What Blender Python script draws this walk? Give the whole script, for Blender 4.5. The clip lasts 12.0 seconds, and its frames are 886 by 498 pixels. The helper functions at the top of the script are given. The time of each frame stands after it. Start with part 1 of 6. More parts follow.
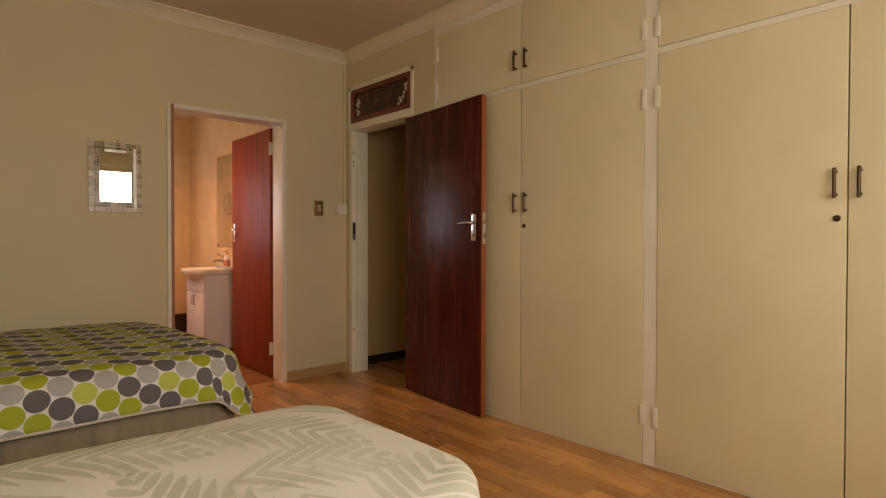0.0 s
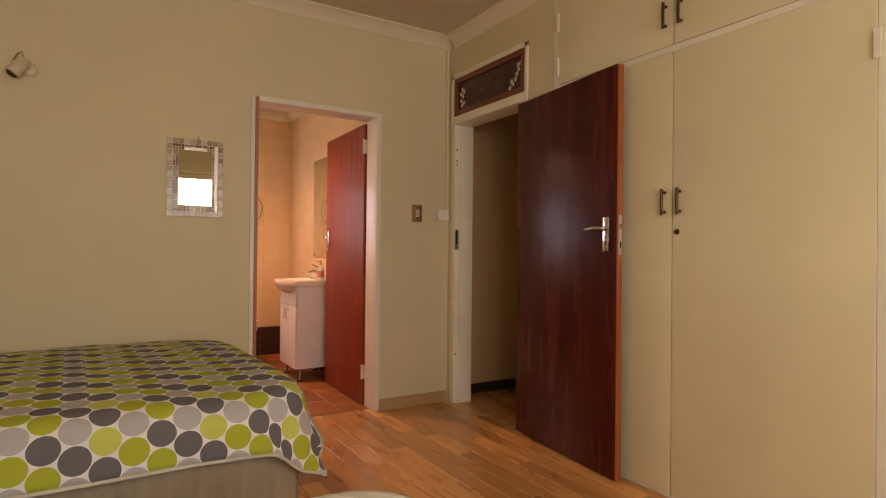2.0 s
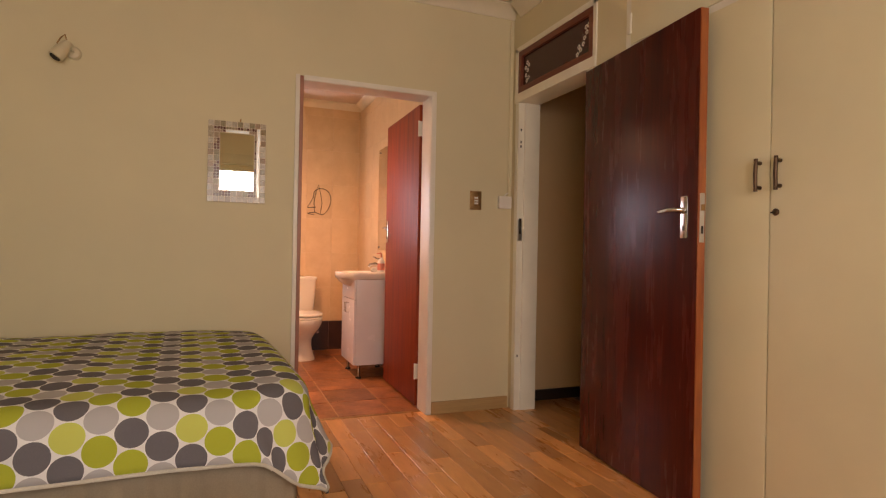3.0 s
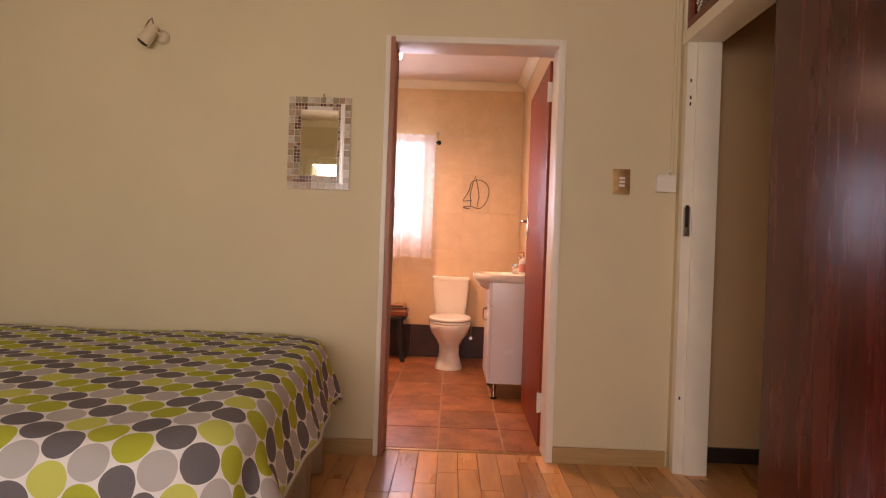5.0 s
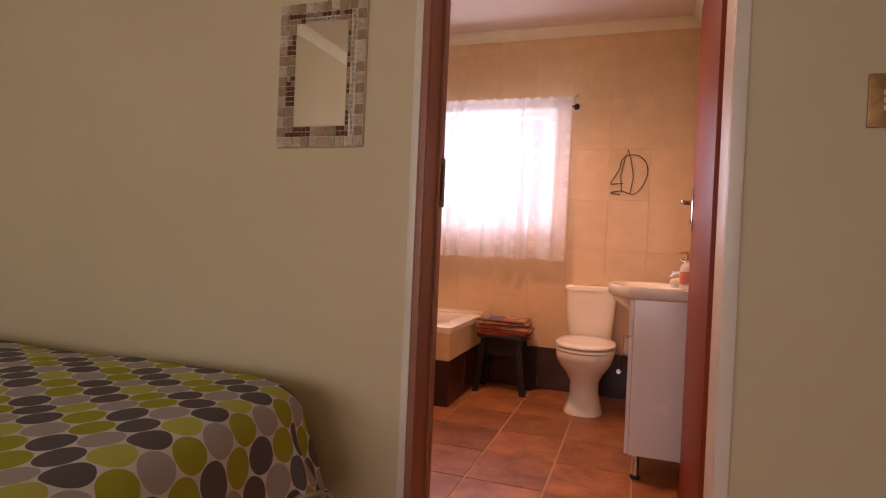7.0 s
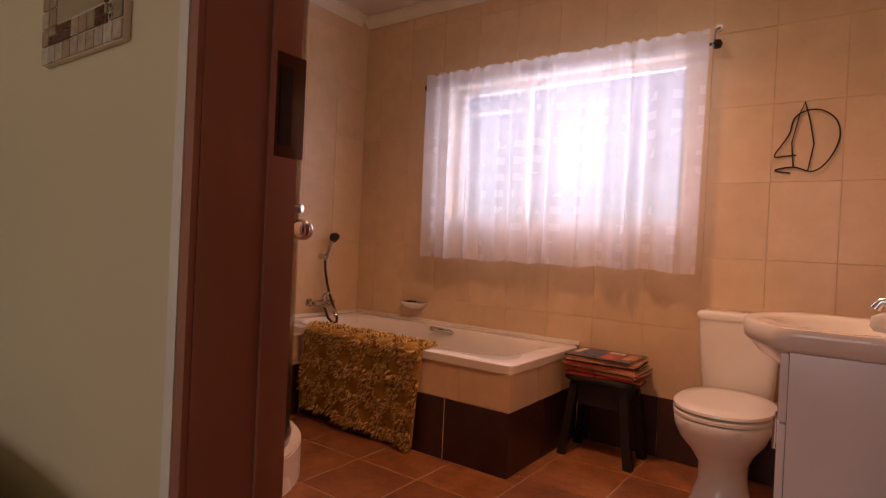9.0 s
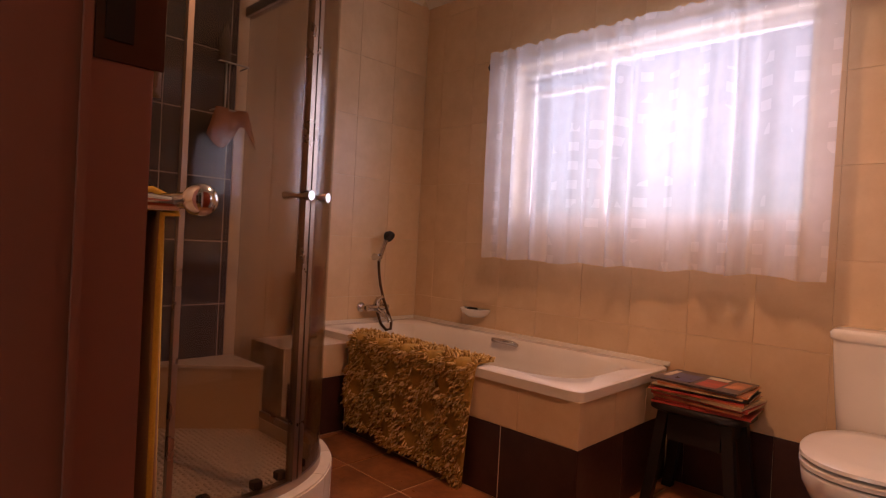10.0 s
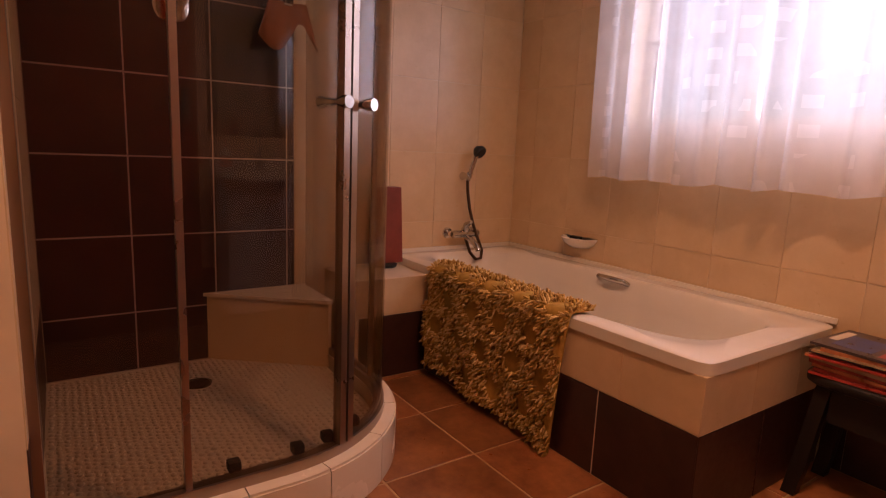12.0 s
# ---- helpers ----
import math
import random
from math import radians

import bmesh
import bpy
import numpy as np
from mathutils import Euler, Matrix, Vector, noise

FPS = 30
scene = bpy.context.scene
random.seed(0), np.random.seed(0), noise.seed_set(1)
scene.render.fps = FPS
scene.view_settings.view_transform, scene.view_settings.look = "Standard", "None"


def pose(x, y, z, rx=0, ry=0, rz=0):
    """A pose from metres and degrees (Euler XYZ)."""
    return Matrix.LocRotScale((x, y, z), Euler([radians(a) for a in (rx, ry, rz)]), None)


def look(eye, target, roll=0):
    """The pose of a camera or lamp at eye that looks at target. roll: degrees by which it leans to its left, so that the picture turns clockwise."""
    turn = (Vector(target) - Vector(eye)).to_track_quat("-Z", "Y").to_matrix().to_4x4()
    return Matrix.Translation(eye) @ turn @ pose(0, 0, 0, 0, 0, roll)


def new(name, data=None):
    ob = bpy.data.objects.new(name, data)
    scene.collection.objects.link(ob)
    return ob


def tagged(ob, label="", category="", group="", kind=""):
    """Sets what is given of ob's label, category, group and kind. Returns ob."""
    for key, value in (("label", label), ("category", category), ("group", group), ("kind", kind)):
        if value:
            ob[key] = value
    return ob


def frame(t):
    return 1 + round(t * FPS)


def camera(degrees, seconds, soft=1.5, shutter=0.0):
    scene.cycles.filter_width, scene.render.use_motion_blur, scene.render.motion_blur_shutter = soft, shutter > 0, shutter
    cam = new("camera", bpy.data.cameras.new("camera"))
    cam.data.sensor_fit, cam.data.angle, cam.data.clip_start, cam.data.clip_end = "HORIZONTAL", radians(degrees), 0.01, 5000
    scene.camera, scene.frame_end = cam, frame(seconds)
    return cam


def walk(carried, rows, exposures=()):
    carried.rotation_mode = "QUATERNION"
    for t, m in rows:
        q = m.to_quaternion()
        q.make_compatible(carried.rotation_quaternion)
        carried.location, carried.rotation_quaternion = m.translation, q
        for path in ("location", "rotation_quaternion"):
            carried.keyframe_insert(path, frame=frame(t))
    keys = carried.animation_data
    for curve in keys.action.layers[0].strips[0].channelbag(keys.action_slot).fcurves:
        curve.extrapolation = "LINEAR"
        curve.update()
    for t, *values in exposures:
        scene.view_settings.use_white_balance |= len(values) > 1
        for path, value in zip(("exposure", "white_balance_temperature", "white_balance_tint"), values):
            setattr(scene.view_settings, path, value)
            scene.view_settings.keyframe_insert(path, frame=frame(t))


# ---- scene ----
cam = camera(76.1, 12.0, soft=1.2)
PATH = [
    (0, (0.221, 0.191, 1.117), (1.564, 1.672, 1.088), 0.1),
    (0.5, (0.25, 0.307, 1.099), (1.508, 1.861, 1.095), 0.2),
    (1, (0.319, 0.498, 1.117), (1.505, 2.109, 1.117), 0.4),
    (1.5, (0.449, 0.627, 1.12), (1.577, 2.279, 1.13), 0.6),
    (2, (0.63, 0.751, 1.104), (1.673, 2.458, 1.116), 0.6),
    (2.5, (0.827, 0.849, 1.094), (1.72, 2.639, 1.097), 0.9),
    (3, (1.016, 0.951, 1.048), (1.76, 2.808, 1.054), 1.1),
    (5, (1.781, 1.563, 1.042), (1.751, 3.562, 1.03), 2.0),
    (5.5, (1.876, 1.828, 1.037), (1.646, 3.815, 1.016), 2.2),
    (6, (1.941, 2.118, 1.027), (1.561, 4.081, 1.004), 2.4),
    (6.5, (2.009, 2.452, 1.024), (1.489, 4.383, 0.998), 2.5),
    (8.5, (2.172, 3.682, 0.99), (1.14, 5.395, 0.976), 2.5),
    (9, (2.172, 3.924, 1.01), (1.002, 5.546, 0.99), 2.7),
    (9.5, (2.136, 4.124, 1.004), (0.835, 5.642, 0.986), 2.8),
    (10, (2.016, 4.32, 0.989), (0.621, 5.753, 0.969), 3.0),
    (10.5, (1.91, 4.48, 0.994), (0.417, 5.81, 0.976), 2.7),
    (11, (1.805, 4.574, 1.016), (0.226, 5.802, 0.997), 2.8),
    (11.5, (1.768, 4.675, 1.018), (0.137, 5.827, 0.899), 2.8),
    (12, (1.766, 4.712, 1.009), (0.14, 5.826, 0.669), 2.5),
]
EXPOSURES = [(0, -0.16, 6350, 5), (1.5, 0.06, 6350, 8), (3, 0.30, 6250, 13), (5, 0.42, 5950, 18), (5.5, 0.33, 5900, 19), (6.5, 0.02, 5800, 21), (8.5, -0.55, 5850, 20),
             (9.5, -0.66, 5820, 21), (10, -0.70, 5800, 20), (10.5, -0.82, 5800, 18), (11.3, -0.80, 5830, 20), (12, -0.53, 5950, 22)]
walk(cam, [(t, look(eye, target, roll)) for t, eye, target, roll in PATH], EXPOSURES)

# ---- light ----
world = bpy.data.worlds.new("world")
scene.world = world
world.use_nodes = True
wn = world.node_tree.nodes
sky = wn.new("ShaderNodeTexSky")
sky.sky_type, sky.sun_disc = "NISHITA", False
sky.sun_elevation, sky.sun_rotation = radians(50), radians(20)
wn["Background"].inputs[1].default_value = 0.10
world.node_tree.links.new(sky.outputs[0], wn["Background"].inputs[0])


def area_lamp(name, m, w, h, watts, color):
    d = bpy.data.lights.new(name, "AREA")
    d.shape, d.size, d.size_y, d.energy, d.color = "RECTANGLE", w, h, watts, color
    ob = new(name, d)
    ob.matrix_world = m
    return ob


BED_W, BATH_W, BULB_W = 68.0, 31.0, 100.0
area_lamp("window_daylight_bedroom", look((1.2, -0.80, 1.52), (1.2, 2.0, 0.55)), 2.7, 1.2, BED_W, (1.0, 0.83, 0.70))
area_lamp("window_daylight_bathroom", look((0.78, 7.09, 1.57), (0.78, 5.0, 1.40)), 1.36, 0.84, BATH_W, (0.95, 0.89, 1.0))
for bx, by in ((1.22, 5.53), (1.35, 5.54), (1.28, 5.65)):
    d = bpy.data.lights.new("bulb_light", "SPOT")
    d.energy, d.color, d.shadow_soft_size = BULB_W / 3, (1.0, 0.465, 0.220), 0.015
    d.spot_size, d.spot_blend = radians(162), 0.85
    new("bulb_light", d).matrix_world = look((bx, by, 2.30), (bx, by, 0))
d = bpy.data.lights.new("sun", "SUN")
d.energy, d.angle, d.color = 2.0, radians(0.5), (1.0, 0.95, 0.86)
new("sun", d).matrix_world = look((0, 0, 10), (1.5, 3.0, 0))


# ---- materials ----
def nmat(name, rough=0.5, metal=0.0, spec=0.5):
    m = bpy.data.materials.new(name)
    m.use_nodes = True
    b = m.node_tree.nodes["Principled BSDF"]
    b.inputs["Roughness"].default_value = rough
    b.inputs["Metallic"].default_value = metal
    b.inputs["Specular IOR Level"].default_value = spec
    return m, m.node_tree.nodes, m.node_tree.links, b


def mixc(N, L, fac, a, b, mode="MIX"):
    n = N.new("ShaderNodeMix")
    n.data_type, n.blend_type = "RGBA", mode
    for sock, v in ((n.inputs[0], fac), (n.inputs[6], a), (n.inputs[7], b)):
        if isinstance(v, (int, float)):
            sock.default_value = v
        elif isinstance(v, tuple):
            sock.default_value = (*v[:3], 1)
        else:
            L.new(v, sock)
    return n.outputs[2]


def math_n(N, L, op, a, b=0.0, c=0.0):
    n = N.new("ShaderNodeMath")
    n.operation = op
    for sock, v in zip(n.inputs, (a, b, c)):
        if isinstance(v, (int, float)):
            sock.default_value = v
        else:
            L.new(v, sock)
    return n.outputs[0]


def noise_n(N, L, vec, scale, detail=3.0, rough=0.55):
    n = N.new("ShaderNodeTexNoise")
    n.inputs["Scale"].default_value = scale
    n.inputs["Detail"].default_value = detail
    n.inputs["Roughness"].default_value = rough
    if vec is not None:
        L.new(vec, n.inputs["Vector"])
    return n.outputs[0]


def ramp_n(N, L, fac, stops, mode="LINEAR"):
    n = N.new("ShaderNodeValToRGB")
    n.color_ramp.interpolation = mode
    el = n.color_ramp.elements
    while len(el) < len(stops):
        el.new(0.5)
    for e, (p, c) in zip(el, stops):
        e.position, e.color = p, (*c, 1) if len(c) == 3 else c
    L.new(fac, n.inputs[0])
    return n.outputs[0]


def bump_n(N, L, b, height, strength=0.2, dist=0.01):
    n = N.new("ShaderNodeBump")
    n.inputs["Strength"].default_value = strength
    n.inputs["Distance"].default_value = dist
    L.new(height, n.inputs["Height"])
    L.new(n.outputs[0], b.inputs["Normal"])


def plain(name, col, rough=0.5, metal=0.0, var=0.12, scale=6.0, bump=0.06, bscale=60.0, spec=0.5, rand=0.0, coord="Object"):
    """Paint, plastic, ceramic, metal: a base colour with cloudy and fine variation."""
    m, N, L, b = nmat(name, rough, metal, spec)
    tc = N.new("ShaderNodeTexCoord").outputs[coord]
    big = noise_n(N, L, tc, scale, 4)
    fine = noise_n(N, L, tc, bscale, 2)
    dark = tuple(c * (1 - var) for c in col)
    light = tuple(min(1, c * (1 + var * 0.6)) for c in col)
    c = ramp_n(N, L, big, [(0.3, dark), (0.7, light)])
    if rand:
        oi = N.new("ShaderNodeObjectInfo").outputs["Random"]
        v = N.new("ShaderNodeMapRange")
        L.new(oi, v.inputs[0])
        v.inputs[3].default_value, v.inputs[4].default_value = 1 - rand, 1 + rand
        hs = N.new("ShaderNodeHueSaturation")
        L.new(c, hs.inputs["Color"])
        L.new(v.outputs[0], hs.inputs["Value"])
        c = hs.outputs[0]
    L.new(c, b.inputs["Base Color"])
    r = math_n(N, L, "MULTIPLY_ADD", big, 0.18, max(rough - 0.09, 0.02))
    L.new(r, b.inputs["Roughness"])
    if bump:
        bump_n(N, L, b, fine, bump, 0.004)
    return m


def tile_mat(name, col, col2, rough, scale=9.0, vein=0.0, rand=0.12):
    m, N, L, b = nmat(name, rough)
    g = N.new("ShaderNodeNewGeometry").outputs["Position"]
    oi = N.new("ShaderNodeObjectInfo").outputs["Random"]
    comb = N.new("ShaderNodeCombineXYZ")
    L.new(math_n(N, L, "MULTIPLY", oi, 40.0), comb.inputs[0])
    add = N.new("ShaderNodeVectorMath")
    L.new(g, add.inputs[0])
    L.new(comb.outputs[0], add.inputs[1])
    n1 = noise_n(N, L, add.outputs[0], scale, 6, 0.65)
    n2 = noise_n(N, L, add.outputs[0], scale * 6, 4)
    c = ramp_n(N, L, n1, [(0.28, col2), (0.68, col)])
    c = mixc(N, L, math_n(N, L, "MULTIPLY", n2, 0.3), c, col2)
    hs = N.new("ShaderNodeHueSaturation")
    L.new(c, hs.inputs["Color"])
    v = N.new("ShaderNodeMapRange")
    L.new(oi, v.inputs[0])
    v.inputs[3].default_value, v.inputs[4].default_value = 1 - rand, 1 + rand
    L.new(v.outputs[0], hs.inputs["Value"])
    L.new(hs.outputs[0], b.inputs["Base Color"])
    L.new(math_n(N, L, "MULTIPLY_ADD", n2, 0.25, rough - 0.1), b.inputs["Roughness"])
    bump_n(N, L, b, noise_n(N, L, add.outputs[0], scale * 1.5, 1), 0.10, 0.006)
    return m


def wood_mat(name, c1, c2, axis, rough=0.35, stretch=14.0, scale=5.0, rand=0.0, coat=0.0, bump=0.05):
    """Grain runs along the axis (0, 1, 2)."""
    m, N, L, b = nmat(name, rough)
    tc = N.new("ShaderNodeTexCoord").outputs["Object"]
    mp = N.new("ShaderNodeMapping")
    sc = [stretch] * 3
    sc[axis] = 1.0
    mp.inputs["Scale"].default_value = sc
    oi = N.new("ShaderNodeObjectInfo").outputs["Random"]
    comb = N.new("ShaderNodeCombineXYZ")
    L.new(math_n(N, L, "MULTIPLY", oi, 37.0), comb.inputs[axis])
    L.new(comb.outputs[0], mp.inputs["Location"])
    L.new(tc, mp.inputs["Vector"])
    n1 = noise_n(N, L, mp.outputs[0], scale, 6, 0.6)
    n2 = noise_n(N, L, mp.outputs[0], scale * 5, 3, 0.6)
    f = math_n(N, L, "ADD", math_n(N, L, "MULTIPLY", n1, 0.75), math_n(N, L, "MULTIPLY", n2, 0.25))
    c = ramp_n(N, L, f, [(0.34, c2), (0.52, tuple((a + d) / 2 for a, d in zip(c1, c2))), (0.66, c1)])
    if rand:
        hs = N.new("ShaderNodeHueSaturation")
        L.new(c, hs.inputs["Color"])
        v = N.new("ShaderNodeMapRange")
        L.new(oi, v.inputs[0])
        v.inputs[3].default_value, v.inputs[4].default_value = 1 - rand, 1 + rand
        L.new(v.outputs[0], hs.inputs["Value"])
        c = hs.outputs[0]
    L.new(c, b.inputs["Base Color"])
    L.new(math_n(N, L, "MULTIPLY_ADD", n1, 0.08, rough - 0.04), b.inputs["Roughness"])
    b.inputs["Coat Weight"].default_value = coat
    b.inputs["Coat Roughness"].default_value = 0.18
    bump_n(N, L, b, f, bump, 0.004)
    return m


def glass_mat(name, rough=0.0, tint=(1, 1, 1), gloss=0.09):
    """Thin pane: clear, with a mirror gloss."""
    m, N, L, b = nmat(name)
    tr = N.new("ShaderNodeBsdfTransparent")
    tr.inputs[0].default_value = (*tint, 1)
    gl = N.new("ShaderNodeBsdfGlossy")
    gl.inputs["Roughness"].default_value = rough
    lw = N.new("ShaderNodeLayerWeight")
    lw.inputs[0].default_value = 0.5
    f = math_n(N, L, "MULTIPLY_ADD", math_n(N, L, "POWER", lw.outputs["Facing"], 4.0), 0.55, gloss * 0.6)
    mx = N.new("ShaderNodeMixShader")
    L.new(f, mx.inputs[0])
    L.new(tr.outputs[0], mx.inputs[1])
    L.new(gl.outputs[0], mx.inputs[2])
    L.new(mx.outputs[0], N["Material Output"].inputs[0])
    return m


def emit_mat(name, col, strength):
    m, N, L, b = nmat(name)
    b.inputs["Base Color"].default_value = (*col, 1)
    b.inputs["Emission Color"].default_value = (*col, 1)
    b.inputs["Emission Strength"].default_value = strength
    return m


def cloth_mat(name, col, var=0.2, scale=30.0, sheer=0.0, trans=0.0, woven=False):
    m, N, L, b = nmat(name, 0.85, 0, 0.15)
    tc = N.new("ShaderNodeTexCoord").outputs["Object"]
    n1 = noise_n(N, L, tc, 5, 4)
    n2 = noise_n(N, L, tc, scale * 8, 2)
    f = math_n(N, L, "ADD", math_n(N, L, "MULTIPLY", n1, 0.6), math_n(N, L, "MULTIPLY", n2, 0.4))
    c = ramp_n(N, L, f, [(0.3, tuple(x * (1 - var) for x in col)), (0.7, tuple(min(1, x * (1 + var * 0.5)) for x in col))])
    L.new(c, b.inputs["Base Color"])
    bump_n(N, L, b, n2, 0.25, 0.003)
    if trans or sheer:
        out = b.outputs[0]
        t = N.new("ShaderNodeBsdfTranslucent")
        L.new(c, t.inputs[0])
        mx = N.new("ShaderNodeMixShader")
        mx.inputs[0].default_value = trans
        L.new(out, mx.inputs[1])
        L.new(t.outputs[0], mx.inputs[2])
        out = mx.outputs[0]
        if sheer:
            tr = N.new("ShaderNodeBsdfTransparent")
            m2 = N.new("ShaderNodeMixShader")
            m2.inputs[0].default_value = sheer
            L.new(out, m2.inputs[1])
            L.new(tr.outputs[0], m2.inputs[2])
            if woven:
                sp = N.new("ShaderNodeSeparateXYZ")
                L.new(tc, sp.inputs[0])
                sx = math_n(N, L, "LESS_THAN", math_n(N, L, "FRACT", math_n(N, L, "DIVIDE", math_n(N, L, "ADD", sp.outputs[0], 5.0), 0.118)), 0.40)
                sz = math_n(N, L, "LESS_THAN", math_n(N, L, "FRACT", math_n(N, L, "DIVIDE", sp.outputs[2], 0.092)), 0.45)
                sq = math_n(N, L, "MULTIPLY", sx, sz)
                thick = noise_n(N, L, tc, 7.0, 3)
                L.new(math_n(N, L, "MULTIPLY", math_n(N, L, "MULTIPLY_ADD", thick, 0.24, sheer - 0.12), math_n(N, L, "SUBTRACT", 1.0, math_n(N, L, "MULTIPLY", math_n(N, L, "MULTIPLY", sq, math_n(N, L, "GREATER_THAN", noise_n(N, L, tc, 3.5, 2), 0.5)), 0.24))), m2.inputs[0])
            out = m2.outputs[0]
        L.new(out, N["Material Output"].inputs[0])
    return m


M = {}
M["wall"] = plain("cream_wall_paint", (0.690, 0.613, 0.405), 0.6, var=0.05, scale=1.3, bump=0.10, bscale=45, coord="Object")
M["ceil"] = plain("ceiling_board_paint", (0.66, 0.58, 0.45), 0.75, var=0.05, scale=1.0, bump=0.05)
M["cornice"] = plain("cornice_plaster", (0.78, 0.72, 0.56), 0.6, var=0.05)
M["cup"] = plain("cream_enamel_cupboard", (0.77, 0.705, 0.485), 0.32, var=0.07, scale=1.7, bump=0.05, bscale=20)
M["cupframe"] = plain("cream_enamel_frame", (0.86, 0.82, 0.70), 0.32, var=0.06, scale=4)
M["white"] = plain("white_enamel", (0.82, 0.77, 0.68), 0.35, var=0.07, scale=5)
M["jamb"] = plain("brown_painted_jamb", (0.37, 0.165, 0.112), 0.42, var=0.10, scale=3)
# near-black that paints the shade of gaps, holes and hollow insides
M["gap"] = plain("painted_recess_dark", (0.03, 0.025, 0.02), 0.8)
M["skirt"] = wood_mat("tan_skirting", (0.50, 0.33, 0.14), (0.40, 0.25, 0.10), 0, 0.5)
M["skirt_dark"] = plain("black_skirting", (0.03, 0.022, 0.018), 0.4)
M["plank"] = wood_mat("oak_plank", (0.70, 0.365, 0.120), (0.47, 0.215, 0.062), 1, 0.28, 6, 1.6, rand=0.32, coat=0.25)
M["subfloor"] = plain("dark_plank_joint", (0.07, 0.03, 0.012), 0.7)
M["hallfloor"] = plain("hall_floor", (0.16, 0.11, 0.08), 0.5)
M["mahog"] = wood_mat("mahogany_veneer", (0.125, 0.017, 0.008), (0.040, 0.0055, 0.004), 2, 0.27, 11, 1.1, bump=0.02)
M["mahog"].node_tree.nodes["Principled BSDF"].inputs["Specular IOR Level"].default_value = 0.20
M["mahog_edge"] = wood_mat("varnished_door_edge", (0.42, 0.13, 0.03), (0.25, 0.06, 0.015), 2, 0.3, 10, 3.0, coat=0.3)
# same mahogany, base colour brightened and reddened to carry the bathroom lamp's light
M["mahog_lit"] = wood_mat("mahogany_veneer_lamplit", (0.33, 0.058, 0.015), (0.17, 0.026, 0.009), 2, 0.42, 14, 1.3)
M["mahog_lit"].node_tree.nodes["Principled BSDF"].inputs["Specular IOR Level"].default_value = 0.14
M["redwood"] = wood_mat("red_brown_frame_wood", (0.22, 0.06, 0.025), (0.13, 0.03, 0.014), 1, 0.4)
M["chrome"] = plain("chrome", (0.62, 0.61, 0.60), 0.12, 1.0, var=0.05, bump=0.0)
M["steel"] = plain("brushed_steel", (0.62, 0.60, 0.56), 0.30, 1.0, var=0.08, bump=0.02)
M["alu"] = plain("satin_aluminium", (0.36, 0.28, 0.22), 0.30, 0.9, var=0.06, bump=0.01)
M["bronze"] = plain("dark_bronze", (0.10, 0.06, 0.035), 0.4, 0.8, var=0.2)
M["brass"] = plain("worn_brass", (0.42, 0.25, 0.10), 0.4, 0.7, var=0.3, scale=40)
M["blackm"] = plain("black_wrought_iron", (0.02, 0.016, 0.014), 0.45, 0.3)
M["rubber"] = plain("black_rubber", (0.015, 0.014, 0.014), 0.6)
M["plastic"] = plain("white_plastic", (0.80, 0.77, 0.70), 0.4, var=0.05)
M["ceramic"] = plain("white_ceramic", (0.84, 0.79, 0.70), 0.10, var=0.03, bump=0.0)
M["acryl"] = plain("white_acrylic_bath", (0.80, 0.74, 0.64), 0.16, var=0.04, bump=0.0)
M["lacquer"] = plain("white_lacquer_board", (0.80, 0.76, 0.76), 0.25, var=0.03, bump=0.02)
M["beige"] = tile_mat("beige_glazed_tile", (0.74, 0.56, 0.34), (0.64, 0.46, 0.26), 0.30, 7, rand=0.035)
M["grout"] = plain("pale_grout", (0.62, 0.52, 0.38), 0.85)
M["grout2"] = plain("beige_grout", (0.80, 0.64, 0.43), 0.85)
# tan raised to make up for the light that the closed hall lacks
M["hallwall"] = plain("hall_wall_paint_brightened", (0.68, 0.48, 0.26), 0.6, var=0.06, scale=1.5)
M["dark"] = tile_mat("dark_brown_tile", (0.062, 0.026, 0.019), (0.030, 0.012, 0.009), 0.34, 8, rand=0.15)
M["terra"] = tile_mat("terracotta_floor_tile", (0.48, 0.195, 0.066), (0.15, 0.046, 0.016), 0.30, 6, rand=0.26)
M["floorgrout"] = plain("sandy_grout", (0.52, 0.33, 0.17), 0.9)
M["darkgrout"] = plain("brown_grout", (0.48, 0.36, 0.28), 0.9)
M["pebble"] = plain("pebble_mosaic", (0.60, 0.50, 0.36), 0.45, var=0.25, scale=60)
M["kerb"] = plain("cream_kerb_tile", (0.78, 0.66, 0.50), 0.25, var=0.05)
M["bathceil"] = plain("bathroom_ceiling_paint", (0.72, 0.62, 0.52), 0.7, var=0.04, scale=1.0)
M["glass"] = glass_mat("shower_glass", 0.01, (0.83, 0.79, 0.745), 0.06)
M["pane"] = glass_mat("window_glass", 0.0, (0.97, 0.97, 0.97), 0.04)
M["darkpane"] = plain("dark_red_fanlight_panel", (0.060, 0.013, 0.010), 0.22, var=0.25, scale=9, bump=0.02)
M["mirror"] = plain("mirror_silver", (0.86, 0.86, 0.84), 0.015, 1.0, var=0.0, bump=0.0)
M["mirror"].node_tree.nodes["Principled BSDF"].inputs["Roughness"].default_value = 0.01
for l in list(M["mirror"].node_tree.nodes["Principled BSDF"].inputs["Roughness"].links):
    M["mirror"].node_tree.links.remove(l)
M["bulb"] = emit_mat("lit_bulb", (1.0, 0.72, 0.38), 14.0)
M["curtain"] = cloth_mat("white_sheer_cotton", (0.86, 0.82, 0.80), 0.06, 40, sheer=0.38, trans=0.46, woven=True)
